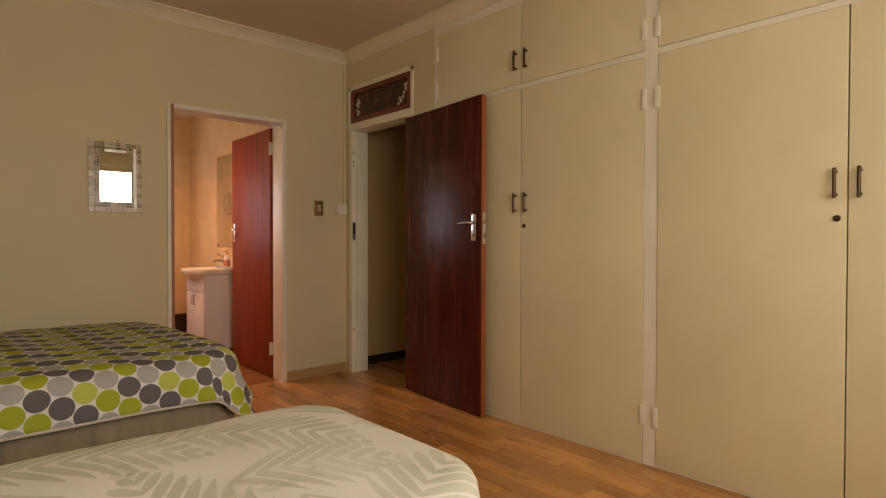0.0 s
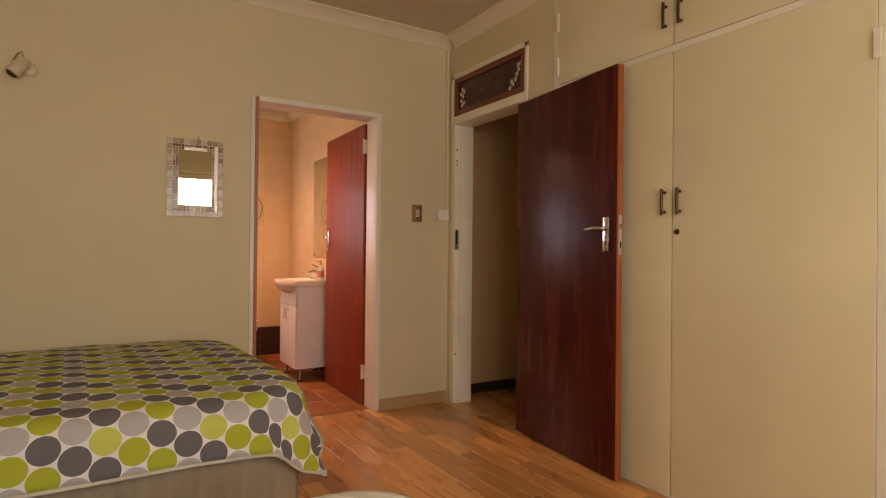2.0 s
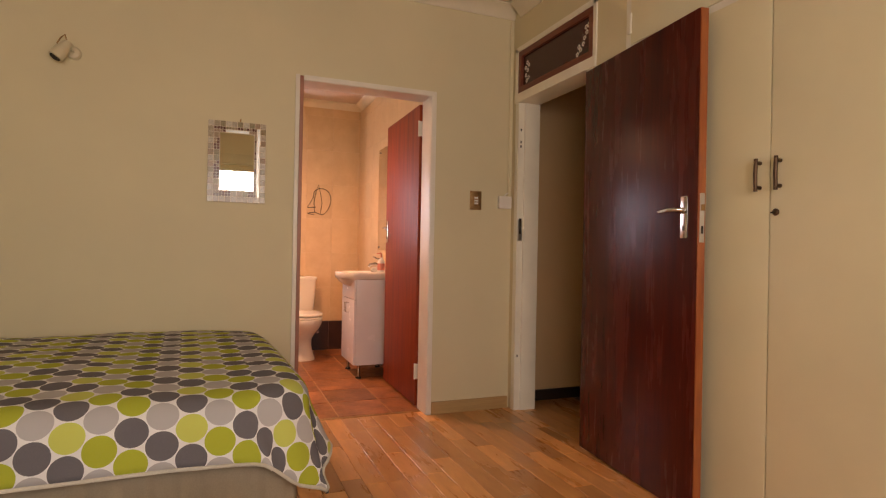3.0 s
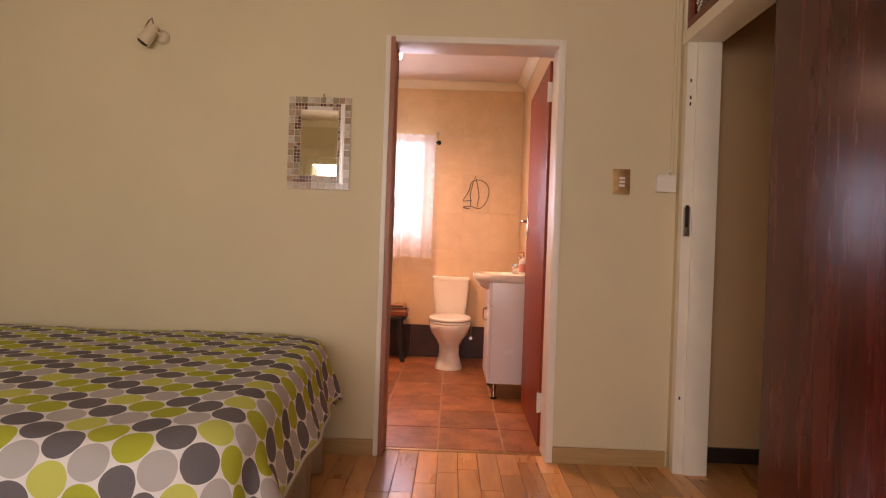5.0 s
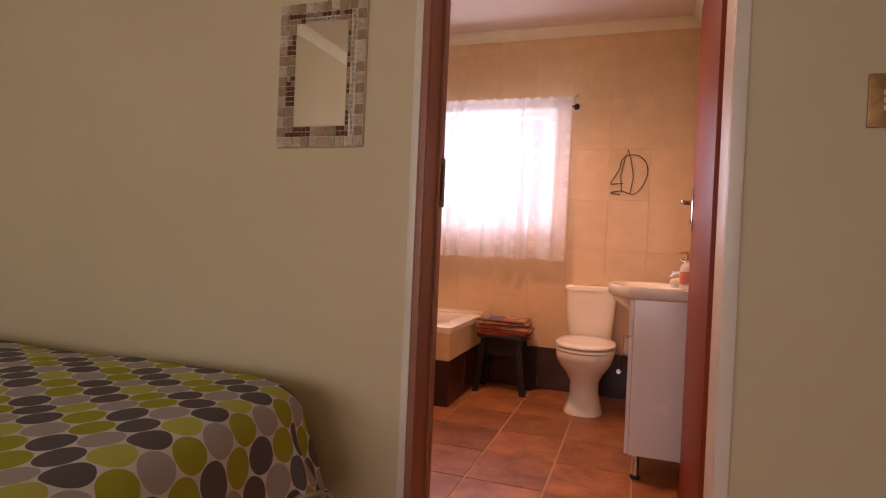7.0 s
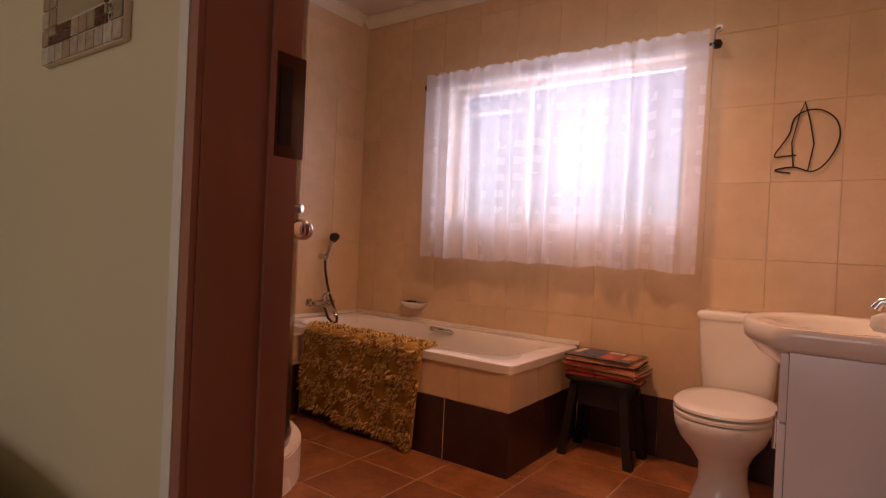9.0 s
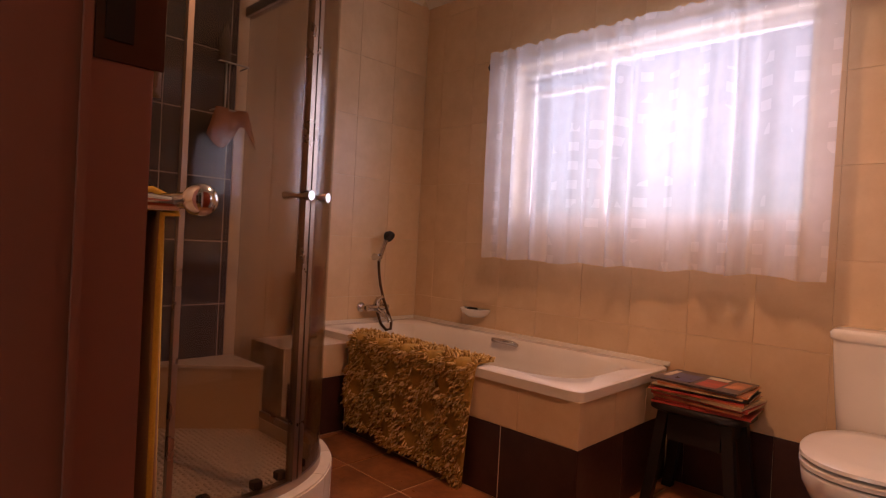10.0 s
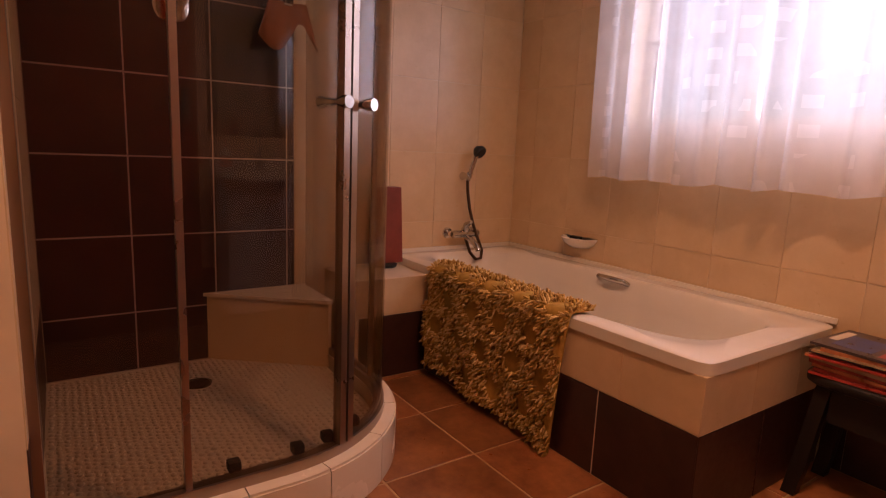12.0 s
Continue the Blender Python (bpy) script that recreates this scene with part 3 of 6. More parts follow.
floor_bed = solid("floor_bedroom", box(XW - 0.2, YS - 0.2, -0.12, 3.45, YB - 0.06, -0.012), M["subfloor"], "honey-brown wood strip floor", "floor", kind="structure", smooth=None)
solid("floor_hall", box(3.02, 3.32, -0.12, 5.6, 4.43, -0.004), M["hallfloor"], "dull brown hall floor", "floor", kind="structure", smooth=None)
floor_bath = solid("floor_bathroom", box(XW - 0.2, YB - 0.055, -0.12, 2.64, NW + 0.23, -0.003), M["floorgrout"], "terracotta tiled bathroom floor", "floor", kind="structure", smooth=None)
solid("threshold", box(1.475, YB - 0.075, -0.012, 2.27, YB - 0.05, 0.004, 0.002), M["brass"], "thin brass threshold strip in the doorway", "threshold", kind="structure")
solid("ground", box(-40, -40, -0.5, 40, 40, -0.3), M["outside"], "ground outside the house", "ground", kind="structure", smooth=None)


def cove(x0, y0, x1, y1, zt, drop, proj, side):
    """A cornice along a wall; side is the way it juts (dx, dy)."""
    prof = [(0, -drop), (0.008, -drop), (0.010, -drop + 0.008), (proj * 0.35, -drop * 0.62), (proj * 0.62, -drop * 0.30), (proj - 0.008, -0.012), (proj, -0.010), (proj, 0), (0, 0)]
    a = [(x0 + side[0] * p, y0 + side[1] * p, zt + q) for p, q in prof]
    c = [(x1 + side[0] * p, y1 + side[1] * p, zt + q) for p, q in prof]
    return loft([a, c])


solid("cornice_north", cove(XB, YN, XE, YN, ZC, 0.075, 0.085, (0, -1)), M["cornice"], "moulded cream cornice under the ceiling", "cornice", kind="structure", smooth=50)
solid("cornice_east", cove(XE, YS, XE, YN - 0.085, ZC, 0.085, 0.085, (-1, 0)), M["cornice"], "moulded cream cornice above the cupboards", "cornice", kind="structure", smooth=50)
solid("cornice_west", cove(XB, YS, XB, YN - 0.085, ZC, 0.075, 0.085, (1, 0)), M["cornice"], "moulded cream cornice", "cornice", kind="structure", smooth=50)
solid("cornice_south", cove(XB + 0.085, YS, XE - 0.085, YS, ZC, 0.075, 0.085, (0, 1)), M["cornice"], "moulded cream cornice", "cornice", kind="structure", smooth=50)
NT = NW - 0.003
ORIGIN[0] = BATH_FRAME
solid("cornice_bathroom_north", cove(BW + 0.003, NT, 2.43, NT, ZB, 0.065, 0.07, (0, -1)), M["cornice"], "moulded bathroom cornice", "cornice", kind="structure", smooth=50)
solid("cornice_bathroom_east", cove(2.43, 4.47, 2.43, NT - 0.07, ZB, 0.065, 0.07, (-1, 0)), M["cornice"], "moulded bathroom cornice", "cornice", kind="structure", smooth=50)
solid("cornice_bathroom_west", cove(BW + 0.003, 4.604, BW + 0.003, NT - 0.07, ZB, 0.065, 0.07, (1, 0)), M["cornice"], "moulded bathroom cornice", "cornice", kind="structure", smooth=50)
ORIGIN[0] = HOUSE_FRAME
solid("baseboard_north_east", box(2.308, YN - 0.016, 0, XE - 0.012, YN, 0.078, 0.003), M["skirt"], "tan wooden skirting board", "baseboard", kind="structure")
solid("baseboard_north_west", box(XW, YN - 0.016, 0, 1.426, YN, 0.078, 0.003), M["skirt"], "tan wooden skirting board", "baseboard", kind="structure")
solid("baseboard_hall", box(3.02, 4.414, 0, 5.6, 4.43, 0.075, 0.003), M["skirt_dark"], "black skirting board in the hall", "baseboard", kind="structure")

# ---- bathroom door frame and door ----
fr = thing("door_1", (1.87, 4.42, 0), "white-painted door frame with a brown inner jamb", "door frame", kind="structure")
part("jamb", box(1.431, 4.338, 0, 1.475, 4.497, 2.058, 0.003), M["jamb"], fr, "brown-painted inner jamb")
part("jamb", box(2.272, 4.338, 0, 2.304, 4.497, 2.058, 0.003), M["white"], fr)
part("head_jamb", box(1.476, 4.338, 2.030, 2.271, 4.497, 2.058, 0.003), M["white"], fr)
part("architrave", box(1.428, 4.326, 0, 1.452, 4.3375, 2.062, 0.004), M["white"], fr)
part("jamb_face", box(1.4525, 4.3275, 0, 1.4735, 4.3375, 2.030, 0.003), M["jamb"], fr, "brown-painted edge of the frame")
part("architrave", box(2.2735, 4.326, 0, 2.307, 4.3375, 2.062, 0.004), M["white"], fr)
part("architrave", box(1.4745, 4.326, 2.031, 2.2725, 4.3375, 2.062, 0.004), M["white"], fr)
part("door_stop", box(1.4755, 4.44, 0.004, 1.482, 4.447, 2.029, 0.001), M["jamb"], fr)
stp = part("strike_plate", box(1.4752, 4.449, 1.128, 1.478, 4.504, 1.282, 0.001), M["bronze"], fr, "dark bronze strike plate")
# no hole is cut: a black box on the plate paints its shade
part("latch_hole", box(1.4785, 4.456, 1.145, 1.480, 4.478, 1.262), M["gap"], stp, "thin black box painted as the latch hole's shade")


def lever(parent, x, y, z, out, along, mirror_side=1.0):
    """A lever handle on a long plate; out: away from the leaf, along: where the lever points."""
    o, a = Vector(out), Vector(along)
    c = Vector((x, y, z))
    lo = c - a * 0.02 - Vector((0, 0, 0.115))
    hi = c + a * 0.02 + Vector((0, 0, 0.055)) + o * 0.008
    pl = part("handle_plate", box(*[min(p, q) for p, q in zip(lo, hi)], *[max(p, q) for p, q in zip(lo, hi)], 0.003), M["chrome"], parent, "chrome back plate", local=True)
    pts = [c + o * 0.006, c + o * 0.03, c + o * 0.045 + a * 0.012, c + o * 0.048 + a * 0.05, c + o * 0.045 + a * 0.10 + Vector((0, 0, -0.004)), c + o * 0.043 + a * 0.118 + Vector((0, 0, -0.002))]
    part("lever", tube(pts, [0.011, 0.009, 0.009, 0.0085, 0.0075, 0.004], 10), M["chrome"], pl, "chrome lever", 60, local=True)
    k = c - Vector((0, 0, 0.075)) + o * 0.0085
    # keyhole shade as a small black box, not a cut opening
    part("keyhole", box(k[0] - 0.002, k[1] - 0.004, k[2] - 0.009, k[0] + 0.002, k[1] + 0.004, k[2] + 0.009), M["gap"], pl, local=True)


bd = thing("bathroom_door", (2.262, 4.522, 0), "mahogany veneer door with lamplight put into its redder colour, standing open into the bathroom", "door", rz=-1.0)
# lamplight on this leaf sits in its veneer colour
leaf = part("leaf", box(0, 0, 0.012, 0.038, 0.81, 2.022, 0.003), M["mahog_lit"], bd, local=True)
lever(leaf, 0, 0.755, 1.218, (-1, 0, 0), (0, -1, 0))
lever(leaf, 0.038, 0.755, 1.218, (1, 0, 0), (0, -1, 0))
part("lock_plate", box(0.008, 0.8095, 1.12, 0.030, 0.8125, 1.30, 0.001), M["steel"], leaf, "steel lock face plate", local=True)
for hz in (0.24, 1.86):
    h = part("hinge", box(-0.002, 0.002, hz - 0.05, 0.036, -0.004, hz + 0.05, 0.001), M["white"], bd, "white-painted butt hinge", local=True)
    part("knuckle", tube([(-0.004, -0.002, hz - 0.052), (-0.004, -0.002, hz + 0.052)], 0.006, 10), M["white"], h, local=True)

# ---- hall door frame, fanlight, door ----
hf = thing("door_2", (2.94, 3.86, 0), "cream-painted hall door frame with a fanlight above", "door frame", kind="structure")
part("jamb", box(2.862, 4.252, 0, 3.018, 4.2965, 2.078, 0.003), M["cupframe"], hf)
part("jamb", box(2.862, 3.4325, 0, 3.018, 3.512, 2.078, 0.003), M["cupframe"], hf)
part("transom", box(2.852, 3.4325, 2.040, 3.018, 4.2965, 2.098, 0.004), M["cupframe"], hf)
part("architrave", box(2.856, 4.262, 2.0985, 2.8695, 4.2985, 2.404, 0.003), M["cupframe"], hf)
part("architrave", box(2.856, 3.430, 2.0985, 2.8695, 3.458, 2.404, 0.003), M["cupframe"], hf)
part("architrave", box(2.856, 3.430, 2.374, 2.8695, 4.298, 2.408, 0.003), M["cupframe"], hf)
fl = part("fanlight_frame", box(2.858, 3.459, 2.099, 2.895, 4.261, 2.138, 0.003), M["redwood"], hf, "red-brown wooden fanlight sash")
for b0 in (box(2.858, 3.459, 2.336, 2.895, 4.261, 2.373, 0.003), box(2.858, 3.459, 2.1385, 2.895, 3.497, 2.3355, 0.003), box(2.858, 4.222, 2.1385, 2.895, 4.261, 2.3355, 0.003)):
    part("fanlight_frame", b0, M["redwood"], hf)
part("fanlight_pane", box(2.874, 3.497, 2.138, 2.878, 4.222, 2.336), M["darkpane"], hf, "glossy dark red-brown fanlight panel")
random.seed(5)
for cx, spots in ((4.175, [(0, 0.02), (0.012, 0.055), (-0.022, 0.035), (-0.01, 0.085), (0.014, 0.105), (-0.024, 0.115), (-0.004, 0.135)]), (3.545, [(0.075, 0.012), (0.045, 0.03), (0.06, 0.05), (0.02, 0.055), (0.008, 0.085), (-0.012, 0.11), (-0.004, 0.14), (-0.028, 0.145)])):
    for dy, dz in spots:
        dec = bmesh.new()
        for k in range(5):
            a = 2 * math.pi * k / 5 + dy * 90
            py, pz = cx + dy + 0.0095 * math.cos(a), 2.148 + dz + 0.0095 * math.sin(a)
            lathe([(0.0055, 0), (0.0055, 0.0008)], (2.8725, py, pz), "x", 8, dec)
        part("flower_decal", dec, M["plastic"], hf, "small white flower sticker on the fanlight")
part("door_stop", box(2.905, 4.2385, 0, 3.017, 4.2518, 2.039, 0.003), M["cupframe"], hf, "planted door stop")
sp2 = part("strike_plate", box(2.868, 4.2485, 1.125, 2.90, 4.2515, 1.265, 0.001), M["steel"], hf, "steel strike plate")
# this latch hole's shade is a black box laid on the plate
part("latch_hole", box(2.876, 4.2475, 1.168, 2.893, 4.2482, 1.272), M["gap"], sp2)
# screw holes: shade painted as tiny black boxes on the jamb
for sz in (1.86, 1.78, 1.75, 0.36):
    part("screw_hole", box(2.878, 4.2506, sz - 0.008, 2.886, 4.2516, sz + 0.008), M["gap"], hf)

hd = thing("hall_door", (2.858, 3.515, 0), "dark mahogany veneer door standing wide open against the cupboards", "door", rz=-95.7)
leaf = part("leaf", box(0, 0, 0.008, 0.868, 0.040, 2.030, 0.004), M["mahog"], hd, local=True)
part("lipping", box(0.8685, 0.003, 0.012, 0.873, 0.037, 2.028, 0.001), M["mahog_edge"], leaf, "orange varnished leading edge", local=True)
lever(leaf, 0.802, 0, 1.232, (0, -1, 0), (-1, 0, 0))
lk = part("lock_plate", box(0.8735, 0.009, 1.10, 0.8755, 0.031, 1.295, 0.0005), M["steel"], leaf, "worn steel lock face plate", local=True)
part("latch", box(0.8758, 0.013, 1.225, 0.883, 0.027, 1.25, 0.002), M["brass"], lk, local=True)
# slot not cut; its dark is a black box on the lock plate
part("bolt_slot", box(0.8757, 0.015, 1.135, 0.8765, 0.025, 1.165), M["gap"], lk, local=True)

# ---- built-in cupboards ----


def cupboard(y0, y1, split, label):
    """One bay of built-in cupboard: frame, two tall doors, two upper doors."""
    ob = thing("built_in_cupboard", (3.15, (y0 + y1) / 2, 0), label, "cupboard", "built-in cupboards")
    x = XE
    fb = box(x, y0 - 0.034, 0.0, x + 0.03, y0, 2.605)
    box(x, y1, 0.0, x + 0.03, y1 + 0.034, 2.605, bm=fb)
    box(x, y0, 2.034, x + 0.03, y1, 2.063, bm=fb)
    box(x, y0, 2.552, x + 0.03, y1, 2.605, bm=fb)
    box(x, y0, -0.0, x + 0.03, y1, 0.008, bm=fb)
    part("frame", fb, M["cupframe"], ob, "cream-white enamelled face frame")
    # solid block; its near-black colour gives the shade behind the doors
    part("carcass", box(x + 0.0305, y0 - 0.03, 0.0, x + 0.55, y1 + 0.03, 2.60), M["gap"], ob, "solid near-black block painted as the shade inside the cupboard")
    for (a, b2), hs in (((y0, split), -1), ((split, y1), 1)):
        for z0, z1, hz in ((0.010, 2.032, 1.345), (2.065, 2.550, 2.203)):
            g = 0.0025
            dr = part("door", box(x - 0.004, a + g, z0, x + 0.022, b2 - g, z1, 0.003), M["cup"], ob, "flat cream enamelled door")
            hy = split + hs * 0.040
            hb = tube([(x - 0.004, hy, hz - 0.045), (x - 0.026, hy, hz - 0.045), (x - 0.028, hy, hz - 0.058)], [0.0075, 0.0065, 0.0075], 8)
            tube([(x - 0.004, hy, hz + 0.045), (x - 0.026, hy, hz + 0.045), (x - 0.028, hy, hz + 0.058)], [0.0075, 0.0065, 0.0075], 8, hb)
            tube([(x - 0.027, hy, hz - 0.060), (x - 0.030, hy, hz), (x - 0.027, hy, hz + 0.060)], [0.0065, 0.0075, 0.0065], 8, hb)
            part("handle", hb, M["bronze"], dr, "dark bronze bar handle", 60)
            edge = y0 if hs < 0 else y1
            for q in ((z0 + 0.24, z1 - 0.21) if z1 < 2.04 else (z0 + 0.10, z1 - 0.13)):
                part("hinge", box(x - 0.013, edge - 0.011, q - 0.05, x - 0.0045, edge + 0.011, q + 0.05, 0.002), M["cupframe"], dr, "painted-over hinge")
    part("lock", lathe([(0.013, 0), (0.013, -0.004), (0.009, -0.008), (0.0, -0.008)], (x - 0.0045, split - 0.026 if y0 > 1 else split + 0.034, 1.208), "x", 14), M["bronze"], ob, "small dark cupboard lock")
    kb = tube([(x - 0.012, (split - 0.026 if y0 > 1 else split + 0.034), 1.208), (x - 0.03, (split - 0.026 if y0 > 1 else split + 0.034), 1.205)], 0.003, 8)
    part("key", kb, M["bronze"], ob)
    return ob


cupboard(1.6115, 3.166, 2.405, "cream enamelled built-in cupboard with a key, beside the hall door")
cupboard(-0.03, 1.5435, 0.765, "cream enamelled built-in cupboard with bronze bar handles")
solid("cupboard_end_panel", box(XE, YS, 0, XE + 0.03, -0.0645, 2.605), M["cupframe"], "plain cream panel closing the cupboards", "panel", kind="structure")

# ---- bedroom: beds ----


def fall(s, half, r, flare):
    e = abs(s) - (half - r)
    if e <= 0:
        return s, 0.0
    if e < r * math.pi / 2:
        p, dn = half - r + r * math.sin(e / r), r * (1 - math.cos(e / r))
    else:
        q = e - r * math.pi / 2
        p, dn = half + flare * q, r + q
    return math.copysign(p, s), dn


def duvet(name, x0, x1, y0, y1, top, drop_foot, drop_side, mat, label, seed, puff, skew=0.0, r=0.10, flare=0.10, step=0.022, corner=0.24):
    """A quilt lying on a bed, its foot (at x1) and sides hanging down."""
    cy, half = (y0 + y1) / 2, (y1 - y0) / 2
    lx = x1 - x0
    bm = bmesh.new()
    uvl = bm.loops.layers.uv.new("UVMap")
    nu = int((lx + drop_foot) / step)
    nv = int((2 * (half + drop_side)) / step)
    grid, uvs = [], {}
    for i in range(nu + 1):
        u = (lx + drop_foot) * i / nu
        row = []
        for j in range(nv + 1):
            v = -(half + drop_side) + 2 * (half + drop_side) * j / nv
            R = corner
            a, d = u - (lx - R), abs(v) - (half - R)
            if a > 0 and d > 0:
                far_ = math.hypot(a, d)
                pr, dn = fall(far_, R, r, flare)
                px, py = lx - R + pr * a / far_, math.copysign(half - R + pr * d / far_, v)
                dx, dy = dn * a / far_, dn * d / far_
            else:
                px, dx = fall(u, lx, r, flare)
                py, dy = fall(v, half, r, 0.08)
                dn = max(dx, dy)
            if dn > 0.27:
                dn = 0.27 + 0.45 * (dn - 0.27)
            px += skew * (py / half) * max(0.0, px / lx)
            wave = 0.010 * math.sin(9 * v + seed) * min(1, dx * 4) + 0.004 * math.sin(23 * v + 2 * seed) * min(1, dx * 5)
            wave2 = 0.012 * math.sin(7 * u + seed * 2) * min(1, dy * 4)
            n1 = noise.noise((u * 2.2 + seed, v * 2.2, 0.3))
            n2 = noise.noise((u * 6.5 + seed, v * 6.5, 4.3))
            ripple = 0.016 * math.sin(17 * (a - d) + seed) * min(1, dn * 6) if a > 0 and d > 0 else 0.0
            px, py = px + ripple, py + math.copysign(ripple, -v)
            crown = puff * max(0.0, 1 - (v / half) ** 4) * (0.6 + 0.4 * min(1, u / 0.5))
            x = x0 + px + wave
            y = cy + py + math.copysign(wave2, v)
            z = top - dn + crown + (0.012 * n1 + 0.005 * n2) * (1 if dn < 0.1 else 0.6)
            x += 0.010 * n2 * min(1, dx * 5)
            vert = bm.verts.new((x, y, max(z, 0.03)))
            uvs[vert] = (u + x0 + 0.60, v)
            row.append(vert)
        grid.append(row)
    for i in range(nu):
        for j in range(nv):
            f = bm.faces.new((grid[i][j], grid[i + 1][j], grid[i + 1][j + 1], grid[i][j + 1]))
            for lp in f.loops:
                lp[uvl].uv = uvs[lp.vert]
    edge = [grid[i][0].co.copy() for i in range(0, nu + 1, 2)] + [grid[nu][j].co.copy() for j in range(2, nv - 1, 2)] + [grid[i][nv].co.copy() for i in range(nu, -1, -2)]
    ob = solid(name, bm, mat, label, "duvet", smooth=180)
    part("hem", tube(edge, 0.006, 6), M["ticking"], ob, "stitched white hem", 60)
    sm = ob.modifiers.new("thickness", "SOLIDIFY")
    sm.thickness, sm.offset = 0.012, -1
    return ob


def bed(x0, x1, y0, y1, top, label, skew=0.0):
    ob = thing("bed", ((x0 + x1) / 2, (y0 + y1) / 2, 0), label, "bed", "beds")
    part("mattress", box(x0, y0 + 0.07, 0.30, x1 - 0.06 - skew, y1 - 0.07, top - 0.03, 0.06, 4), M["ticking"], ob)
    part("base", box(x0, y0 + 0.09, 0.03, x1 - 0.08 - skew, y1 - 0.09, 0.298, 0.01), M["ticking"], ob)
    bm = bmesh.new()
    path = []
    px, py0, py1 = x1 - 0.055, y0 + 0.055, y1 - 0.055
    n = 150
    for k in range(n + 1):
        path.append((x0 + (px + skew - x0) * k / n, py0, 0, -1))
    for k in range(1, 100):
        path.append((px + skew * (1 - k / 50), py0 + (py1 - py0) * k / 100, 1, 0))
    for k in range(n + 1):
        path.append((px - skew - (px - skew - x0) * k / n, py1, 0, 1))
    prev = None
    for i, (x, y, nx, ny) in enumerate(path):
        w = 0.013 * math.sin(i * 0.62 + 1.5 * math.sin(i * 0.11)) + 0.007 * math.sin(i * 1.43 + 2.0 * math.sin(i * 0.17)) + 0.010 * math.sin(i * 0.23 + 1)
        col = []
        for z, amp in ((0.42, 0.2), (0.30, 0.6), (0.16, 1.0), (0.012, 1.3)):
            col.append(bm.verts.new((x + nx * w * amp, y + ny * w * amp, z)))
        if prev:
            for k in range(3):
                bm.faces.new((prev[k], col[k], col[k + 1], prev[k + 1]))
        prev = col
    vl = part("valance", bm, M["valance"], ob, "gathered taupe valance", 180)
    so = vl.modifiers.new("thickness", "SOLIDIFY")
    so.thickness = 0.004
    hb = part("headboard", box(x0 - 0.033, y0 - 0.02, 0.02, x0 - 0.010, y1 + 0.06, 0.71, 0.004), M["white"], ob, "white lower board")
    part("rail", box(x0 - 0.036, y0 - 0.04, 0.7105, x0 - 0.004, y1 + 0.09, 0.88, 0.010, 3), M["ceil"], hb, "beige padded top rail")
    for lx, ly in ((x0 + 0.1, y0 + 0.15), (x1 - 0.2, y0 + 0.15), (x0 + 0.1, y1 - 0.15), (x1 - 0.2, y1 - 0.15)):
        part("foot", lathe([(0.025, 0), (0.03, 0.03)], (lx, ly, 0), "z", 12), M["rubber"], ob)
    return ob


bed(-0.525, 1.29, 2.735, 4.22, 0.600, "bed with a gathered taupe valance, against the bathroom wall", 0.03)
duvet("duvet", -0.515, 1.300, 2.715, 4.245, 0.598, 0.200, 0.145, M["dots"], "white duvet printed with lime, grey and charcoal discs, on the bed", 1.3, 0.020, -0.045, 0.09, 0.30)
bed(-0.525, 1.28, 1.115, 2.065, 0.525, "bed covered with a palm-print duvet")
duvet("duvet", -0.515, 1.305, 1.09, 2.085, 0.530, 0.26, 0.24, M["fronds"], "cream duvet printed with pale green palm fronds, on the bed", 4.1, 0.018, r=0.07)

# ---- bedroom: on the walls ----
mr = thing("mosaic_mirror", (1.115, YN, 1.296), "small wall mirror in a frame of glass mosaic tiles", "mirror")
MX0, MX1, MZ0, MZ1 = 0.962, 1.268, 1.296, 1.748
GX0, GX1, GZ0, GZ1 = 1.025, 1.205, 1.363, 1.682
part("backing", box(MX0, YN - 0.012, MZ0, MX1, YN - 0.001, MZ1, 0.002), M["kerb"], mr, "pale grouted backing board")
part("glass", box(GX0, YN - 0.0145, GZ0, GX1, YN - 0.0125, GZ1), M["mirror"], mr, "mirror glass")
part("hook", tube([(1.13, YN - 0.003, 1.748), (1.13, YN - 0.006, 1.762), (1.133, YN - 0.006, 1.766)], 0.004, 8), M["brass"], mr)
mos = [plain("mosaic_" + n, c, 0.18, var=0.3, scale=70, bump=0) for n, c in (("rose_grey", (0.52, 0.43, 0.33)), ("olive", (0.33, 0.27, 0.16)), ("tan", (0.40, 0.28, 0.18)), ("brown", (0.13, 0.045, 0.028)), ("pearl", (0.62, 0.55, 0.45)), ("fawn", (0.45, 0.36, 0.25)))]
random.seed(21)
nx, nz = 10, 14
cw, ch = (MX1 - MX0) / nx, (MZ1 - MZ0) / nz


def mosaic(x0, z0, w, h, mt, q=0.0016):
    part("mosaic_piece", box(x0 + q, YN - 0.0155, z0 + q, x0 + w - q, YN - 0.012, z0 + h - q, 0.0006, 1), mt, mr, smooth=None)


